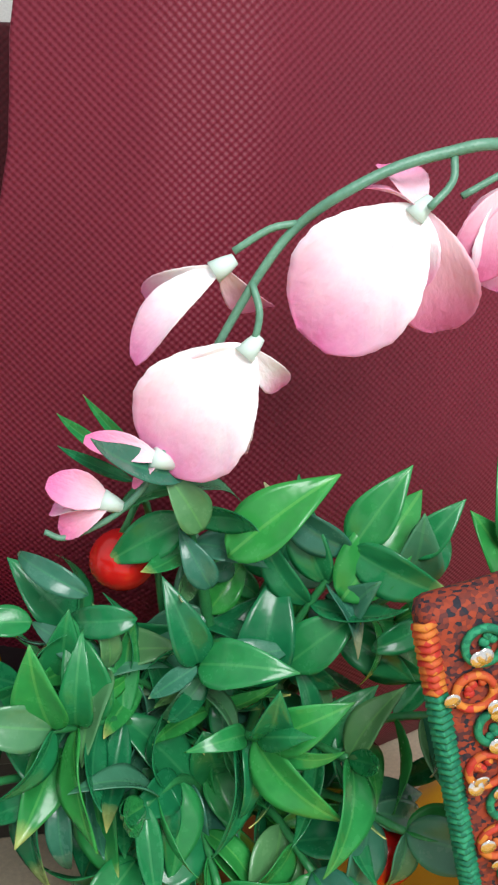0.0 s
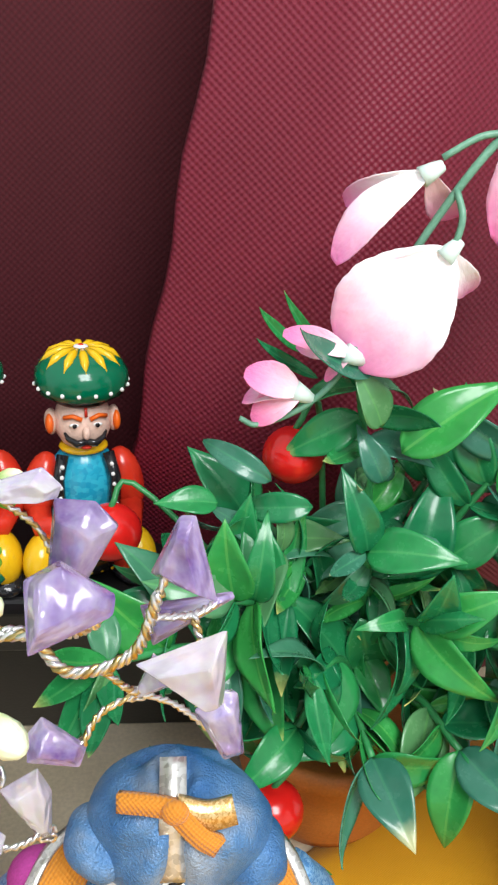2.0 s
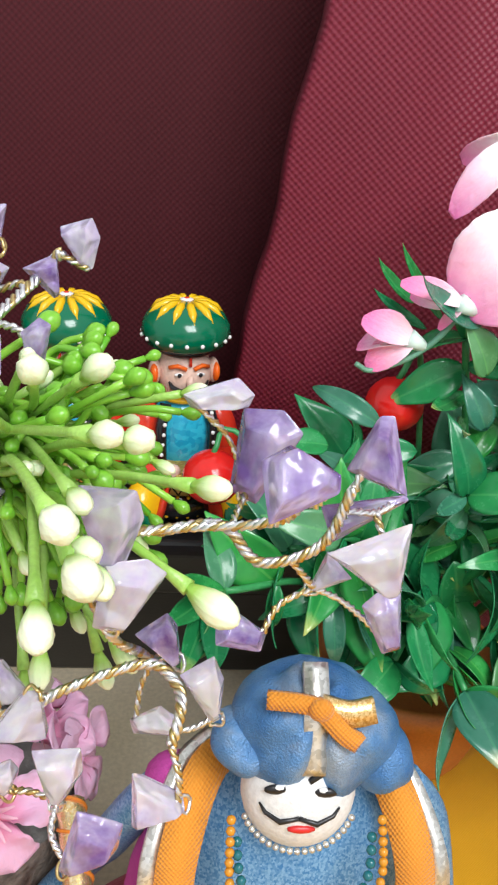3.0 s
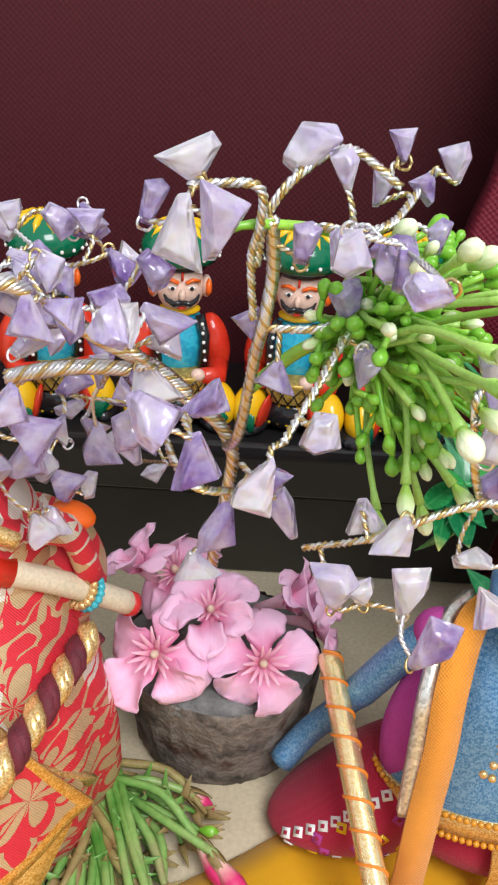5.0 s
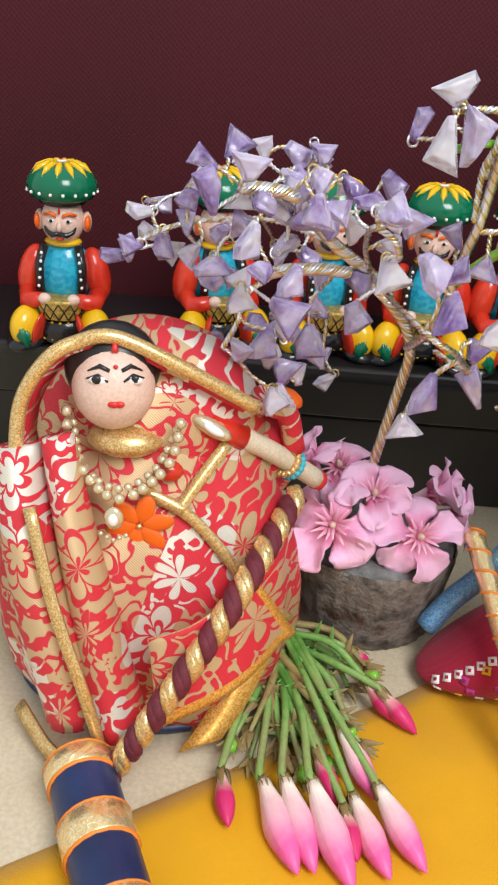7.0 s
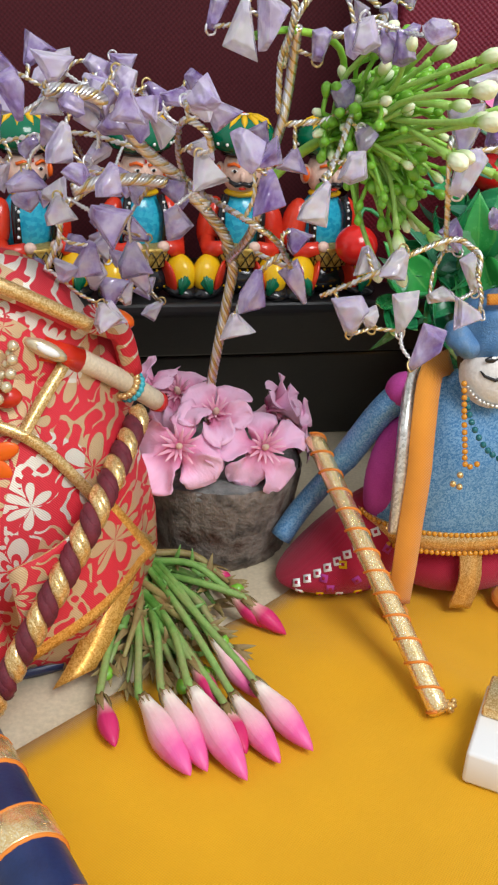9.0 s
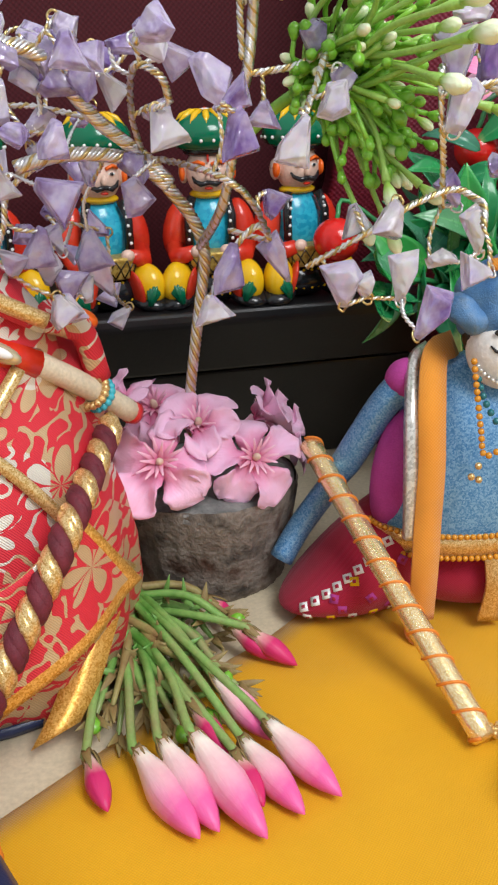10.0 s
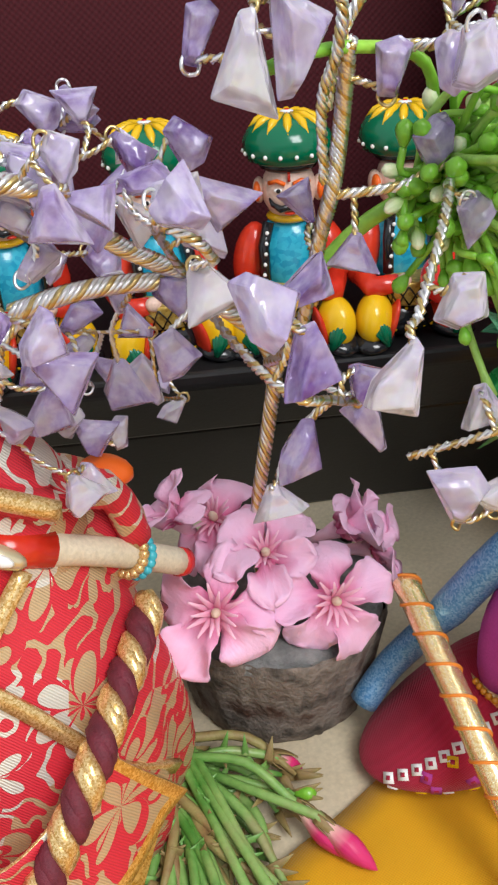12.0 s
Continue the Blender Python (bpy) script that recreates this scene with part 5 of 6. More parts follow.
silk((0.238, 0.110, 0.271), [((0.208, 0.108, 0.253), 0.012, "silkpetal", 0.3), ((0.252, 0.120, 0.249), 0.012, "silkpink", 1.0), ((0.214, 0.118, 0.258), 0.012, "silkpetal", -0.6)])
silk((0.287, 0.104, 0.286), [((0.257, 0.096, 0.256), 0.026, "silkpetal", 0.0), ((0.296, 0.099, 0.251), 0.020, "silkpink", 0.5), ((0.283, 0.115, 0.302), 0.020, "silkpink", 0.2), ((0.268, 0.116, 0.262), 0.026, "silkpetal", 0.2), ((0.274, 0.106, 0.297), 0.012, "silkpink", 0.9), ((0.284, 0.096, 0.268), 0.020, "silkpetal", 0.3)])
silk((0.245, 0.105, 0.251), [((0.217, 0.097, 0.221), 0.026, "silkpetal", 0.0), ((0.259, 0.110, 0.233), 0.012, "silkpetal", 0.5), ((0.228, 0.115, 0.219), 0.026, "silkpetal", 0.2), ((0.226, 0.104, 0.237), 0.020, "silkpetal", -0.4)])
silk((0.222, 0.110, 0.219), [((0.204, 0.106, 0.229), 0.012, "silkpink", 0.0), ((0.213, 0.106, 0.215), 0.012, "silkpink", 0.4), ((0.205, 0.112, 0.222), 0.012, "silkpetal", -0.3)])
silk((0.208, 0.110, 0.207), [((0.193, 0.107, 0.216), 0.020, "silkpink", 0.0), ((0.192, 0.107, 0.202), 0.020, "silkpink", 0.2), ((0.190, 0.115, 0.209), 0.020, "silkpetal", 0.5)])
silk((0.314, 0.110, 0.292), [((0.303, 0.104, 0.268), 0.020, "silkpink", 0.0), ((0.318, 0.106, 0.262), 0.026, "silkpetal", 0.3), ((0.300, 0.112, 0.281), 0.012, "silkpink", 0.3)])
for a, b in [((0.209, 0.122, 0.216), (0.191, 0.124, 0.228)), ((0.215, 0.124, 0.207), (0.19, 0.124, 0.218)), ((0.22, 0.124, 0.21), (0.197, 0.126, 0.235))]:
    a, b = Vector(a), Vector(b)
    child("leaf", LEAVES[3], garland, aim(a, b - a) @ Matrix.Diagonal((0.35, (b - a).length / 0.041, 0.5, 1)))

# ---------- the embroidered pouch and what stands behind it ----------
pouch = thing("embroidered_pouch", "black pouch embroidered in red, orange and green with sequins", "pouch", (0.33, 0.07, 0))
bm = bmesh.new()
slab(bm, (0.291, 0.052, 0.0025), (0.40, 0.064, 0.218), 0, 0.004)
part("body", bm, M["embdark"], pouch)
bm = bmesh.new()
path = [Vector((0.2905, 0.0535, 0.06 + 0.157 * i / 76)) for i in range(77)]
for i in range(0, 76):
    tube(bm, [path[i] + Vector((-0.0012, 0, 0)), path[i] + Vector((0.001, -0.0026, 0.0006)), path[i] + Vector((0.0035, -0.001, 0))], 0.0011, 5, 0 if 26 < i < 66 else 1)
part("edging", bm, [M["embgreen"], M["embro"]], pouch, "bound edge of green and orange thread")
rs = random.Random(4)
for row in range(12):
    for col in range(4):
        c = Vector((0.3005 + col * 0.0125 + (0.004 if row % 2 else 0), 0.0515, 0.072 + row * 0.0122))
        bm = bmesh.new()
        R = 0.0048
        tube(bm, [c + Vector((R * math.cos(a), -0.0004, R * math.sin(a))) for a in [2 * math.pi * k / 20 for k in range(21)]], 0.0011, 6)
        for q in range(5):
            o = Vector((rs.uniform(-1, 1), 0, rs.uniform(-1, 1))) * 0.0026
            blob(bm, c + o, (0.0013, 0.0008, 0.0013), None, 0, 6, 5)
        motif = part("motif", bm, M["embgreen"] if (row + col) % 2 else M["embro"], pouch)
        for q in range(2):
            bm = bmesh.new()
            lathe(bm, [(0.0006, 0), (0.0021, 0.0002), (0.0021, 0.0004), (0.0006, 0.0002)], (0, 0, 0), 12)
            p = c + Vector((rs.uniform(-0.006, 0.006), -0.0014, rs.uniform(-0.006, 0.006)))
            bmesh.ops.transform(bm, matrix=Matrix.Translation(p) @ Matrix.Rotation(1.57 + rs.uniform(-0.2, 0.2), 4, "X"), verts=bm.verts[:])
            part("sequin", bm, M["sequin"], motif)
pouch.rotation_euler = (0, -0.251, 0)
pouch.location = (0.3690, 0.07, 0.0)
sprig = thing("green_sprig", "upright light green sprig behind the pouch", "plant", (0.333, 0.12, 0.0))
bm = bmesh.new()
tube(bm, smooth_path([(0.336, 0.12, 0.0), (0.334, 0.12, 0.1), (0.332, 0.118, 0.19)], 5), 0.0015, 7)
part("stem", bm, M["bud_stem"], sprig)
for a, b in [((0.335, 0.12, 0.18), (0.329, 0.115, 0.214)), ((0.334, 0.12, 0.17), (0.322, 0.115, 0.194)), ((0.335, 0.12, 0.175), (0.34, 0.11, 0.21))]:
    a, b = Vector(a), Vector(b)
    child("leaf", LEAVES[2], sprig, aim(a, b - a) @ Matrix.Scale((b - a).length / 0.033, 4))


# ---------- the lady doll in red brocade ----------
def lerp_profile(prof, z):
    for (r1, z1), (r2, z2) in zip(prof, prof[1:]):
        if z1 <= z <= z2:
            return r1 + (r2 - r1) * (z - z1) / (z2 - z1)
    return prof[-1][0]


def ribbon(bm, pts, width, mi, thick=0.0009, across=None, n=5):
    """A flat band along a path; across: the direction of its width."""
    path = smooth_path(pts, n)
    prev = None
    for i, p in enumerate(path):
        d = (path[min(i + 1, len(path) - 1)] - path[max(i - 1, 0)]).normalized()
        nrm = Vector((0, -0.9, 0.35))
        w = (Vector(across) if across else d.cross(nrm)).normalized()
        nn = w.cross(d).normalized()
        q = [bm.verts.new(p + w * width / 2 * s + nn * thick * u) for s, u in ((-1, -1), (1, -1), (1, 1), (-1, 1))]
        if prev:
            for k in range(4):
                bm.faces.new((prev[k], prev[(k + 1) % 4], q[(k + 1) % 4], q[k])).material_index = mi
        else:
            bm.faces.new(q[::-1]).material_index = mi
        prev = q
    bm.faces.new(prev).material_index = mi


def beads(bm, pts, r, mi, step):
    path = smooth_path(pts, 12)
    run = 0.0
    last = path[0]
    for p in path:
        run += (p - last).length
        last = p
        if run >= step:
            run = 0.0
            blob(bm, p, (r, r, r), None, mi, 8, 6)


def on_ball(c, r, out, x, z, lift=0.0):
    """A spot on a ball that faces out, x to its side and z up, in radii."""
    f = Vector(out).normalized()
    s = Vector((0, 0, 1)).cross(f).normalized()
    u = f.cross(s)
    d = (f * math.sqrt(max(0.05, 1 - x * x - z * z)) + s * x + u * z).normalized()
    return Vector(c) + Vector((d.x * (r[0] + lift), d.y * (r[1] + lift), d.z * (r[2] + lift)))


def lady():
    bm = bmesh.new()
    mats = [M[k] for k in ("brocade", "goldtrim", "skin", "hair", "lips", "ivory", "turq", "pearl", "h_orange", "h_white", "navy", "h_red", "goldborder")]
    BR, GT, SK, HA, LI, IV, TQ, PE, OR, WH, NV, RD, GB = range(13)
    cx, cy, sq = -0.034, 0.034, 0.8
    prof = [(0.052, 0.0), (0.059, 0.012), (0.0635, 0.03), (0.064, 0.05), (0.061, 0.07), (0.055, 0.09), (0.046, 0.108), (0.036, 0.122), (0.026, 0.134)]
    rings = lathe(bm, prof, (cx, cy, 0), 72, BR, (1, sq))
    for ring in rings:
        for k, v in enumerate(ring):
            a = 2 * math.pi * k / 72
            f = 1 + (0.035 * math.sin(11 * a + v.co.z * 22) + 0.03 * math.sin(5 * a + 1 - v.co.z * 30)) * (1 - v.co.z / 0.16)
            v.co.x, v.co.y = cx + (v.co.x - cx) * f, cy + (v.co.y - cy) * f

    def front(x, z, lift=0.0022):
        r = lerp_profile(prof, z)
        return Vector((x, cy - sq * math.sqrt(max(0.0001, r * r - (x - cx) ** 2)) - lift, z))
    # veil, thick and rounded, over the head and down the back
    blob(bm, (-0.036, 0.040, 0.118), (0.046, 0.034, 0.046), Euler((0.15, 0.25, 0)).to_matrix(), BR, 32, 20)
    blob(bm, (-0.002, 0.052, 0.106), (0.028, 0.022, 0.026), Euler((0, 0.6, 0)).to_matrix(), BR, 24, 16)
    rim = [(-0.078, -0.006, 0.118), (-0.076, -0.002, 0.142), (-0.067, 0.000, 0.158), (-0.057, 0.004, 0.164), (-0.044, 0.006, 0.166), (-0.022, 0.009, 0.156), (0.006, 0.016, 0.1395)]
    tube(bm, smooth_path(rim, 8), [0.0027] * 49, 12, GT)
    inner = [Vector(p) + Vector((0, 0.008, -0.004)) for p in rim]
    ribbon(bm, inner, 0.016, BR, 0.002, (0.1, 0.8, -0.2), 8)
    # head
    C, R, F = (-0.0455, 0.009, 0.1470), (0.0148, 0.0148, 0.0160), (0.22, -0.93, 0.30)
    blob(bm, (-0.0470, 0.0155, 0.1515), (0.0174, 0.0155, 0.0168), None, HA, 24, 16)
    blob(bm, C, R, None, SK, 28, 20)
    for s in (-1, 1):
        for x, z, r, mi, l in ((0.40 * s, 0.16, (0.0034, 0.0009, 0.0016), WH, 0.0), (0.42 * s, 0.17, (0.0019, 0.0009, 0.0016), HA, 0.0005)):
            blob(bm, on_ball(C, R, F, x, z, l), r, None, mi, 10, 8)
        tube(bm, [on_ball(C, R, F, x * s, z, 0.0002) for x, z in ((0.14, 0.36), (0.35, 0.46), (0.62, 0.36))], [0.0007, 0.0009, 0.0003], 6, HA)
        tube(bm, [on_ball(C, R, F, x * s, z, 0.0001) for x, z in ((0.18, 0.13), (0.4, 0.27), (0.66, 0.2))], [0.0004, 0.0007, 0.0003], 6, HA)
    for x, w in ((-0.07, 0.002), (0.07, 0.002)):
        blob(bm, on_ball(C, R, F, x, -0.36, 0.0), (w, 0.0009, 0.0012), None, LI, 10, 8)
    blob(bm, on_ball(C, R, F, 0, 0.44, 0.0003), (0.0009, 0.0007, 0.0009), None, LI, 8, 6)
    tube(bm, [on_ball(C, R, F, 0, 0.72, 0.0012), on_ball(C, R, F, 0, 0.9, 0.0025)], [0.0013, 0.0008], 6, LI)
    # neck, necklaces, blouse
    blob(bm, (-0.041, 0.010, 0.1265), (0.0145, 0.0115, 0.0065), None, GT, 20, 12)
    beads(bm, [(-0.062, 0.006, 0.142), (-0.058, -0.004, 0.126), (-0.041, -0.013, 0.1135), (-0.024, -0.006, 0.124), (-0.020, 0.004, 0.140)], 0.0021, PE, 0.0036)
    beads(bm, [(-0.060, 0.006, 0.136), (-0.054, -0.004, 0.121), (-0.040, -0.012, 0.117), (-0.028, -0.004, 0.122), (-0.022, 0.004, 0.134)], 0.0016, PE, 0.003)
    blob(bm, (-0.041, -0.0155, 0.107), (0.0036, 0.002, 0.0045), None, PE, 12, 8)
    blob(bm, (-0.041, -0.0172, 0.1072), (0.0019, 0.0012, 0.0024), None, WH, 10, 8)
    for k in range(5):
        blob(bm, (-0.0455 + 0.0022 * k, -0.0158, 0.1005 - 0.0012 * (2 - abs(k - 2))), (0.001,) * 3, None, PE, 6, 5)
    blob(bm, (-0.024, 0.0005, 0.119), (0.0055, 0.004, 0.004), None, RD, 12, 8)
    # arm with its bangle and cuff
    tube(bm, smooth_path([(-0.012, 0.016, 0.131), (0.002, 0.023, 0.1235), (0.0175, 0.036, 0.110), (0.034, 0.050, 0.0935)], 4), [0.0046] * 5 + [0.0042] * 8, 12, IV)
    tube(bm, [(-0.013, 0.015, 0.132), (0.001, 0.0225, 0.124)], [0.0058, 0.0054], 12, RD)
    tube(bm, [(0.0325, 0.0487, 0.0948), (0.0345, 0.0505, 0.0932)], [0.0045, 0.0043], 12, LI)
    blob(bm, (-0.010, 0.011, 0.1325), (0.0085, 0.003, 0.0032), Euler((0, 0.5, 0)).to_matrix(), PE, 14, 8)
    blob(bm, (-0.009, 0.0085, 0.1328), (0.0045, 0.0016, 0.0017), Euler((0, 0.5, 0)).to_matrix(), WH, 12, 8)
    d = Vector((0.0165, 0.014, -0.0165)).normalized()
    for off, mi in ((0.0, TQ), (0.0032, GT)):
        c = Vector((0.0215, 0.0395, 0.1055)) - d * off
        u = d.orthogonal().normalized()
        w = d.cross(u)
        for k in range(16):
            a = 2 * math.pi * k / 16
            blob(bm, c + (math.cos(a) * u + math.sin(a) * w) * 0.0054, (0.0016,) * 3, None, mi, 8, 6)
    # gold braid over the dress
    ribbon(bm, [front(-0.033, 0.112), front(-0.015, 0.103), front(0.002, 0.083), front(0.011, 0.068), front(0.026, 0.048, 0.003)], 0.0042, GT)
    ribbon(bm, [front(-0.02, 0.105), front(-0.012, 0.116, 0.003), Vector((-0.004, 0.012, 0.126))], 0.0045, GT)
    # corner of the shawl, a bordered sheet hanging over the skirt
    A, Q, D, E = Vector((0.011, -0.007, 0.080)), Vector((0.029, 0.002, 0.050)), Vector((-0.021, -0.035, 0.029)), Vector((-0.026, -0.029, 0.066))
    grid = []
    for i in range(17):
        u = i / 16
        grid.append([])
        for k in range(17):
            w = k / 16
            p = (E * (1 - u) + A * u) * (1 - w) + (D * (1 - u) + Q * u) * w
            n0 = Vector((0.35, -0.85, 0.3))
            grid[-1].append(bm.verts.new(p + n0 * (0.0075 * math.sin(math.pi * min(1, u * 1.15)) + 0.0012 * math.sin(7 * u + 4 * w))))
    for i in range(16):
        for k in range(16):
            f = bm.faces.new((grid[i][k], grid[i][k + 1], grid[i + 1][k + 1], grid[i + 1][k]))
            f.material_index = GB if (k >= 14 or i >= 15) else BR
    back = [[bm.verts.new(v.co + Vector((-0.0004, 0.0012, -0.0004))) for v in row] for row in grid]
    for i in range(16):
        for k in range(16):
            bm.faces.new((back[i][k], back[i + 1][k], back[i + 1][k + 1], back[i][k + 1])).material_index = BR
    edge = [(i, 0) for i in range(17)] + [(16, k) for k in range(1, 17)] + [(i, 16) for i in range(15, -1, -1)] + [(0, k) for k in range(15, 0, -1)]
    for (i, k), (i2, k2) in zip(edge, edge[1:] + edge[:1]):
        bm.faces.new((grid[i][k], grid[i2][k2], back[i2][k2], back[i][k])).material_index = GT
    ribbon(bm, [Vector((0.012, 0.004, 0.034)), Vector((0.003, -0.010, 0.018)), Vector((-0.006, -0.020, 0.008))], 0.018, GB, 0.0008, (0.9, 0.3, 0.2))
    # long folds down the front, with a gold edge
    tube(bm, smooth_path([Vector((-0.063, -0.004, 0.132)), Vector((-0.054, -0.014, 0.095)), Vector((-0.044, -0.021, 0.055)), Vector((-0.035, -0.026, 0.020))], 6), [0.006 + 0.0045 * i / 18 for i in range(19)], 16, BR)
    tube(bm, smooth_path([Vector((-0.078, 0.0, 0.125)), Vector((-0.072, -0.010, 0.090)), Vector((-0.062, -0.017, 0.055)), Vector((-0.052, -0.020, 0.022))], 6), [0.009 + 0.005 * i / 18 for i in range(19)], 16, BR)
    ribbon(bm, [Vector((-0.070, -0.018, 0.110)), Vector((-0.060, -0.028, 0.076)), Vector((-0.049, -0.035, 0.047)), Vector((-0.042, -0.037, 0.022))], 0.0042, GT)
    ribbon(bm, [Vector((-0.080, -0.010, 0.012)), Vector((-0.062, -0.030, 0.008)), Vector((-0.044, -0.037, 0.008))], 0.0055, GT)
    # turned-back edge of the veil behind the arm
    tube(bm, smooth_path([Vector((0.006, 0.026, 0.139)), Vector((0.017, 0.035, 0.131)), Vector((0.022, 0.040, 0.112))], 5), [0.0055] * 5 + [0.0045] * 6, 12, BR)
    blob(bm, (0.0165, 0.043, 0.1330), (0.0075, 0.006, 0.0040), Euler((0, 0.3, 0)).to_matrix(), OR, 14, 10)
    # orange flower
    o = front(-0.033, 0.100, 0.0012)
    for k in range(6):
        a = k * math.pi / 3 + 0.25
        blob(bm, o + Vector((math.cos(a) * 0.0068, -0.0002, math.sin(a) * 0.0068)), (0.0062, 0.0011, 0.0036), Euler((0, -a, 0)).to_matrix(), OR, 12, 6)
    blob(bm, o + Vector((0, -0.001, 0)), (0.0012,) * 3, None, GT, 8, 6)
    # strip of blue under the hem
    lathe(bm, [(0.05, 0.0006), (0.0545, 0.001), (0.0575, 0.006), (0.052, 0.0062)], (cx, cy, 0), 48, NV, (1, sq))
    return tagged(part("lady_doll", bm, mats), "cloth lady doll draped in red and gold brocade", "doll")


lady()
cord = thing("twisted_cord", "thick cord twisted from gold braid and maroon thread", "cord", (-0.038, -0.03, 0.006))
for who, phase in ((0, 0.0), (0, 0.9), (1, 3.14), (1, 4.1)):
    bm = bmesh.new()
    twist(bm, [(0.0245, 0.028, 0.0985), (0.0085, -0.011, 0.0850), (-0.003, -0.026, 0.0690), (-0.020, -0.039, 0.044), (-0.040, -0.044, 0.0085)], 0.0026, [(who, phase)], 0.0155, 0.0025, 22, 8)
    part("strand", bm, [M["goldtrim"], M["maroonthread"]], cord)
bm = bmesh.new()
rr = random.Random(6)
for k in range(16):
    p = Vector((-0.039, -0.034, 0.0075))
    tube(bm, [p, p + Vector((rr.uniform(-0.006, 0.003), rr.uniform(-0.008, 0.0), -0.004)), p + Vector((rr.uniform(-0.010, 0.004), rr.uniform(-0.013, -0.002), -0.0068))], [0.0009, 0.0006, 0.0002], 4)
part("fringe", bm, M["maroonthread"], cord, "frayed maroon end")


# ---------- the blue puppet ----------
def puppet():
    bm = bmesh.new()
    mats = [M[k] for k in ("bluecloth", "goldtrim", "white", "hair", "lips", "turban", "orange", "silvertrim", "redcloth", "magenta", "teal", "amber", "h_white", "h_yellow")]
    BL, GT, WH, HA, LI, TU, OR, SI, RE, MG, TE, AM, PW, YE = range(14)
    cx, cy, sq = 0.167, 0.036, 0.62
    prof = [(0.043, 0.036), (0.045, 0.046), (0.0425, 0.062), (0.037, 0.08), (0.029, 0.095), (0.018, 0.106), (0.008, 0.11)]
    lathe(bm, prof, (cx, cy, 0), 48, BL, (1, sq))
    lathe(bm, [(0.0448, 0.0355), (0.0468, 0.036), (0.0472, 0.0445), (0.0452, 0.045)], (cx, cy, 0), 48, GT, (1, sq))
    for z in (0.0355, 0.0448):
        beads(bm, [(cx + 0.0474 * math.cos(a), cy + sq * 0.0474 * math.sin(a), z) for a in [math.pi + math.pi * k / 10 for k in range(11)]], 0.0012, AM, 0.0022)
    # skirt and folded legs of red tie-dyed cotton
    blob(bm, (0.172, 0.038, 0.0205), (0.042, 0.028, 0.0195), None, RE, 36, 20)
    taper = lambda x: 0.30 + 0.95 * min(1.0, max(0.0, (x - 0.084) / 0.05))
    for v in blob(bm, (0.120, 0.040, 0.0225), (0.036, 0.024, 0.0220), None, RE, 40, 24):
        v.co.z = 0.0008 + v.co.z * taper(v.co.x)

    def on_leg(x, z, lift=0.0003):
        z0 = (z - 0.0008) / taper(x)
        e = 1 - ((x - 0.120) / 0.036) ** 2 - ((z0 - 0.0225) / 0.0220) ** 2
        return Vector((x, 0.040 - 0.024 * math.sqrt(max(e, 0.02)) - lift, z))

    def square(x, z, mi, s=0.0027, turn=0.35):
        g = on_leg(x, z)
        tx = (on_leg(x + 0.001, z) - g).normalized()
        tz = (on_leg(x, z + 0.001) - g).normalized()
        nrm = tx.cross(tz).normalized()
        tz = nrm.cross(tx)
        for r, m2, l in ((s, mi, 0.0002), (s * 0.4, RE, 0.0005)):
            c = g + nrm * l
            vs = [bm.verts.new(c + tx * r * math.cos(turn + a) + tz * r * math.sin(turn + a)) for a in (0.785, 2.356, 3.927, 5.498)]
            bk = [bm.verts.new(v.co - nrm * 0.0012) for v in vs]
            bm.faces.new(vs).material_index = m2
            for k in range(4):
                bm.faces.new((vs[k], bk[k], bk[(k + 1) % 4], vs[(k + 1) % 4])).material_index = m2
    for k in range(9):
        t = k / 8
        square(0.0905 + 0.033 * t, 0.0125 + 0.0275 * t, PW, 0.0026, 0.55)
    for k in range(6):
        square(0.092 + 0.0085 * k, 0.008 + 0.0006 * k, YE if k % 2 else PW, 0.0024, 0.1)
    for k, (x, z) in enumerate([(px, pz * 1.32) for px, pz in [(0.101, 0.014), (0.109, 0.0195), (0.117, 0.0245), (0.115, 0.0145), (0.123, 0.019), (0.128, 0.0255), (0.124, 0.0105), (0.131, 0.0145), (0.104, 0.0105)]]):
        square(x, z, (MG, YE, MG)[k % 3], 0.0025, 0.2 * k)
    ribbon(bm, [(0.163, 0.0085, 0.036), (0.1635, 0.006, 0.022), (0.162, 0.008, 0.006)], 0.010, GT, 0.0008)
    # arm, sleeve and magenta lining
    tube(bm, smooth_path([(0.134, 0.036, 0.101), (0.126, 0.040, 0.089), (0.112, 0.050, 0.058), (0.098, 0.056, 0.034), (0.0885, 0.054, 0.020)], 5), [0.0062] * 10 + [0.0052] * 11, 12, BL)
    tube(bm, smooth_path([(0.199, 0.036, 0.101), (0.209, 0.038, 0.085), (0.214, 0.03, 0.055)], 5), 0.006, 12, BL)
    blob(bm, (0.1345, 0.036, 0.1015), (0.0085, 0.008, 0.008), None, MG, 16, 10)
    blob(bm, (0.132, 0.034, 0.062), (0.011, 0.012, 0.028), Euler((0, 0.12, 0)).to_matrix(), MG, 20, 12)
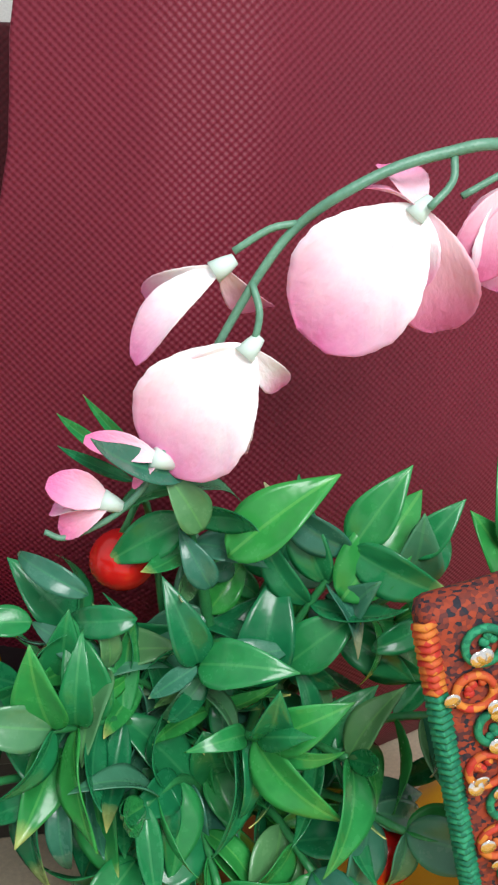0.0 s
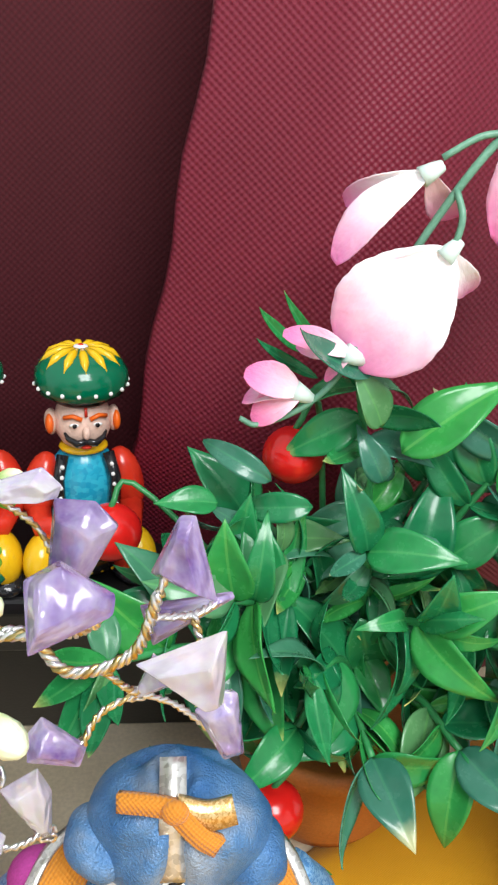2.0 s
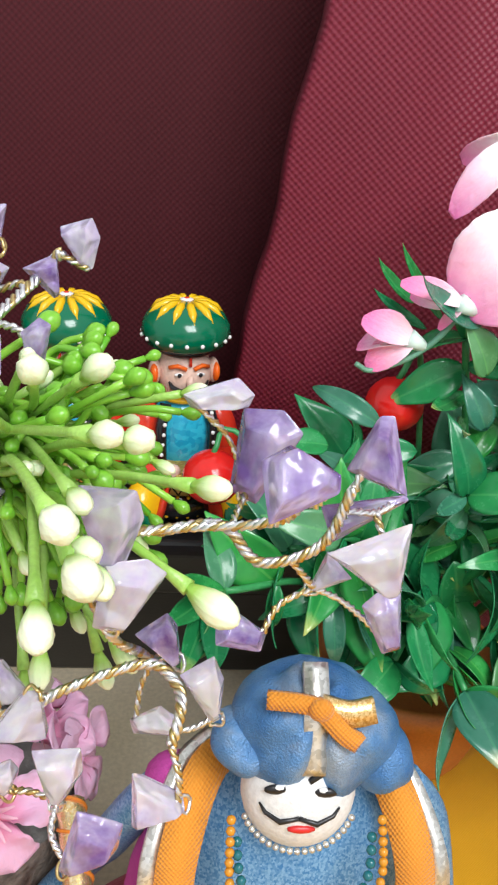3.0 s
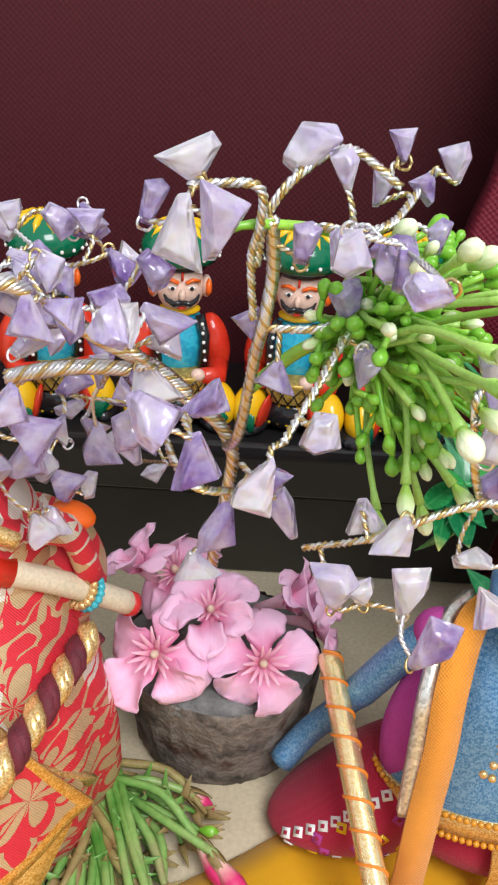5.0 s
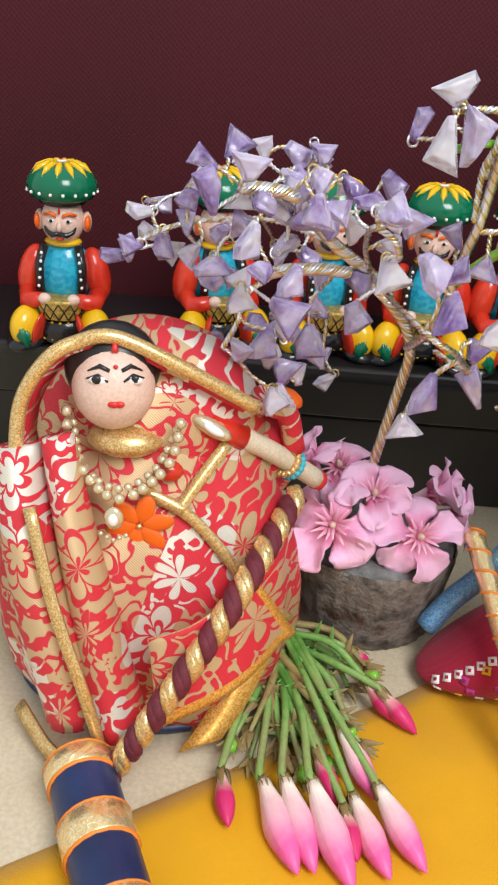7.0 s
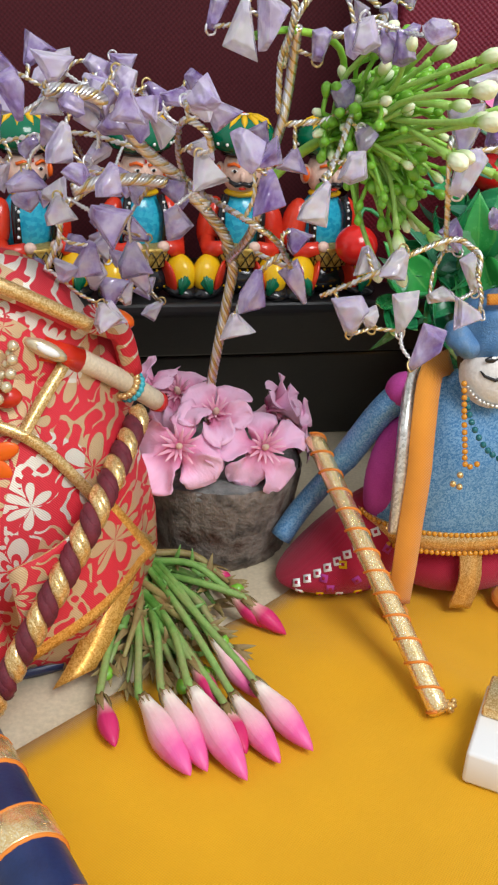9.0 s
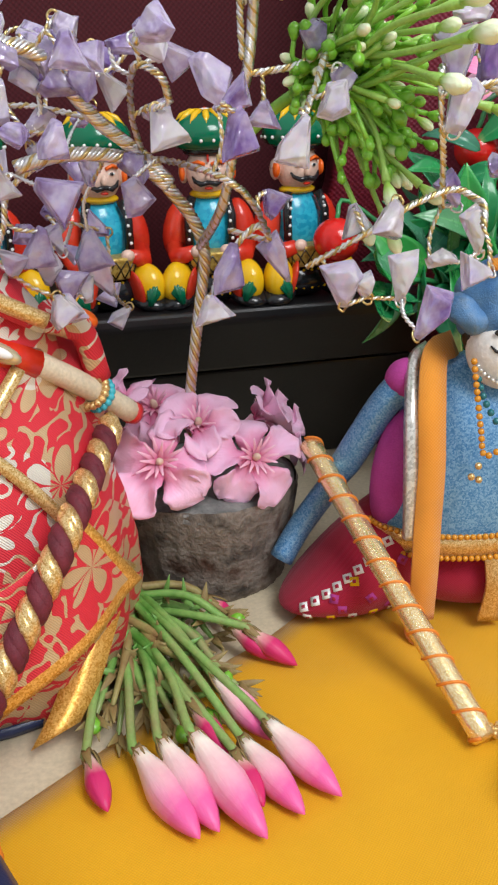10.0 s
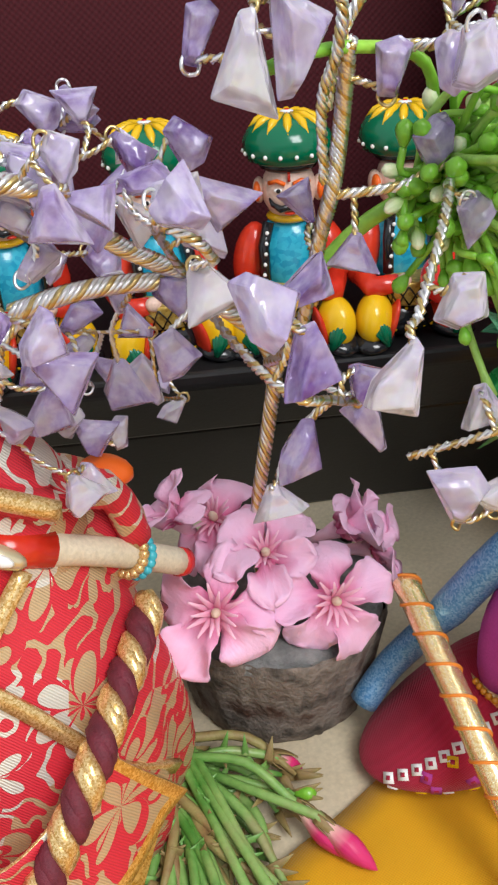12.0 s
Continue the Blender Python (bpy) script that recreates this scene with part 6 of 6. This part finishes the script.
    # shawl with silver borders
    for s in (-1, 1):
        x = lambda d: cx + s * d
        ribbon(bm, [(x(0.012), 0.040, 0.1125), (x(0.024), 0.030, 0.1115), (x(0.031), 0.0155, 0.096), (x(0.0325), 0.010, 0.075), (x(0.0345), 0.0065, 0.055), (x(0.036), 0.0035, 0.036), (x(0.0365), 0.004, 0.014)], 0.0105, OR, 0.0007, None, 6)
        ribbon(bm, [(x(0.022), 0.044, 0.1105), (x(0.031), 0.033, 0.1085), (x(0.038), 0.0175, 0.095), (x(0.0395), 0.0125, 0.078), (x(0.0402), 0.0095, 0.06), (x(0.0405), 0.008, 0.048)], 0.0048, SI, 0.0018, None, 6)
    # head with its painted face
    C, R, F = (0.166, 0.020, 0.1155), (0.0148, 0.0132, 0.0158), (-0.08, -0.88, 0.42)
    blob(bm, C, R, None, WH, 28, 20)
    blob(bm, (0.167, 0.0245, 0.120), (0.0156, 0.0125, 0.0150), None, HA, 24, 16)
    for s in (-1, 1):
        blob(bm, on_ball(C, R, F, 0.4 * s, 0.16, 0.0), (0.0033, 0.001, 0.0014), None, HA, 10, 8)
        blob(bm, on_ball(C, R, F, 0.36 * s, 0.2, 0.0003), (0.0015, 0.0008, 0.0007), None, PW, 8, 6)
        tube(bm, [on_ball(C, R, F, x * s, z, 0.0002) for x, z in ((0.12, 0.32), (0.38, 0.5), (0.66, 0.42))], [0.0008, 0.0015, 0.0006], 6, HA)
        tube(bm, [on_ball(C, R, F, x * s, z, 0.0002) for x, z in ((0.0, -0.26), (0.3, -0.36), (0.56, -0.24), (0.66, -0.1))], [0.0006, 0.0008, 0.0006, 0.0003], 6, HA)
    blob(bm, on_ball(C, R, F, 0.05, -0.46, 0.0), (0.0036, 0.001, 0.0011), None, LI, 10, 8)
    beads(bm, [on_ball(C, R, F, math.sin(a) * 0.95, -math.cos(a) * 0.93, 0.001) for a in [-1.2 + 0.3 * k for k in range(9)]], 0.0009, SI, 0.0016)
    # turban of two swelling lobes, a silver fold and an orange bow
    knot = Vector((0.1685, 0.0125, 0.146))
    tilt = Euler((0.30, 0.14, 0)).to_matrix()
    for c, r in (((0.1695, 0.0255, 0.1300), (0.0215, 0.0165, 0.0175)), ((0.1505, 0.0215, 0.1290), (0.0075, 0.0095, 0.0062)), ((0.1865, 0.0215, 0.1235), (0.0075, 0.0100, 0.0085))):
        for v in blob(bm, c, r, tilt, TU, 56, 36):
            d = v.co - knot
            a = math.atan2(d.z, d.x)
            out = (v.co - Vector(c)).normalized()
            v.co += out * (0.0011 * math.sin(9 * a + 40 * d.length) + 0.0009 * noise.noise(v.co * 160) - 0.0035 * math.exp(-((v.co.x - 0.1685) / 0.0030) ** 2) * (1 if v.co.y < 0.024 else 0))
    ribbon(bm, [(0.1675, 0.0115, 0.1285), (0.1675, 0.0135, 0.136), (0.1675, 0.0165, 0.145), (0.1675, 0.024, 0.1515)], 0.006, SI, 0.0016)
    ribbon(bm, [(0.1555, 0.016, 0.147), (0.162, 0.0145, 0.1475), (0.168, 0.0135, 0.147)], 0.0042, OR, 0.0012)
    ribbon(bm, [(0.168, 0.0135, 0.147), (0.175, 0.013, 0.1455), (0.181, 0.0135, 0.1465)], 0.0060, GT, 0.0012)
    ribbon(bm, [(0.168, 0.013, 0.147), (0.173, 0.011, 0.142), (0.1775, 0.011, 0.1385)], 0.0046, OR, 0.0012)
    blob(bm, (0.168, 0.0125, 0.147), (0.0032, 0.0024, 0.0030), None, OR, 12, 8)
    # bead strings
    beads(bm, [(0.150, 0.011, 0.1105), (0.1515, 0.0045, 0.100), (0.1585, 0.0005, 0.089), (0.167, -0.001, 0.085), (0.176, 0.0005, 0.089), (0.183, 0.0045, 0.100), (0.1845, 0.011, 0.1105)], 0.00135, TE, 0.0026)
    beads(bm, [(0.1485, 0.011, 0.117), (0.1485, 0.0055, 0.102), (0.150, 0.004, 0.09), (0.1515, 0.003, 0.081), (0.157, 0.0015, 0.083)], 0.00125, AM, 0.0024)
    beads(bm, [(0.186, 0.011, 0.117), (0.187, 0.0055, 0.102), (0.185, 0.004, 0.09), (0.1825, 0.003, 0.081), (0.177, 0.0015, 0.083)], 0.00125, AM, 0.0024)
    for p in [(0.1495, 0.003, 0.077), (0.147, 0.003, 0.073), (0.150, 0.003, 0.0715)]:
        blob(bm, p, (0.0014,) * 3, None, GT, 8, 6)
    # feet
    blob(bm, (0.131, 0.006, 0.0075), (0.0055, 0.007, 0.0055), None, OR, 14, 10)
    blob(bm, (0.186, 0.010, 0.0075), (0.007, 0.008, 0.0055), None, OR, 14, 10)
    return tagged(part("turbaned_puppet_doll", bm, mats), "cloth puppet doll with blue robe, orange shawl and blue turban", "doll")


puppet().location = (0.003, -0.001, 0.0)
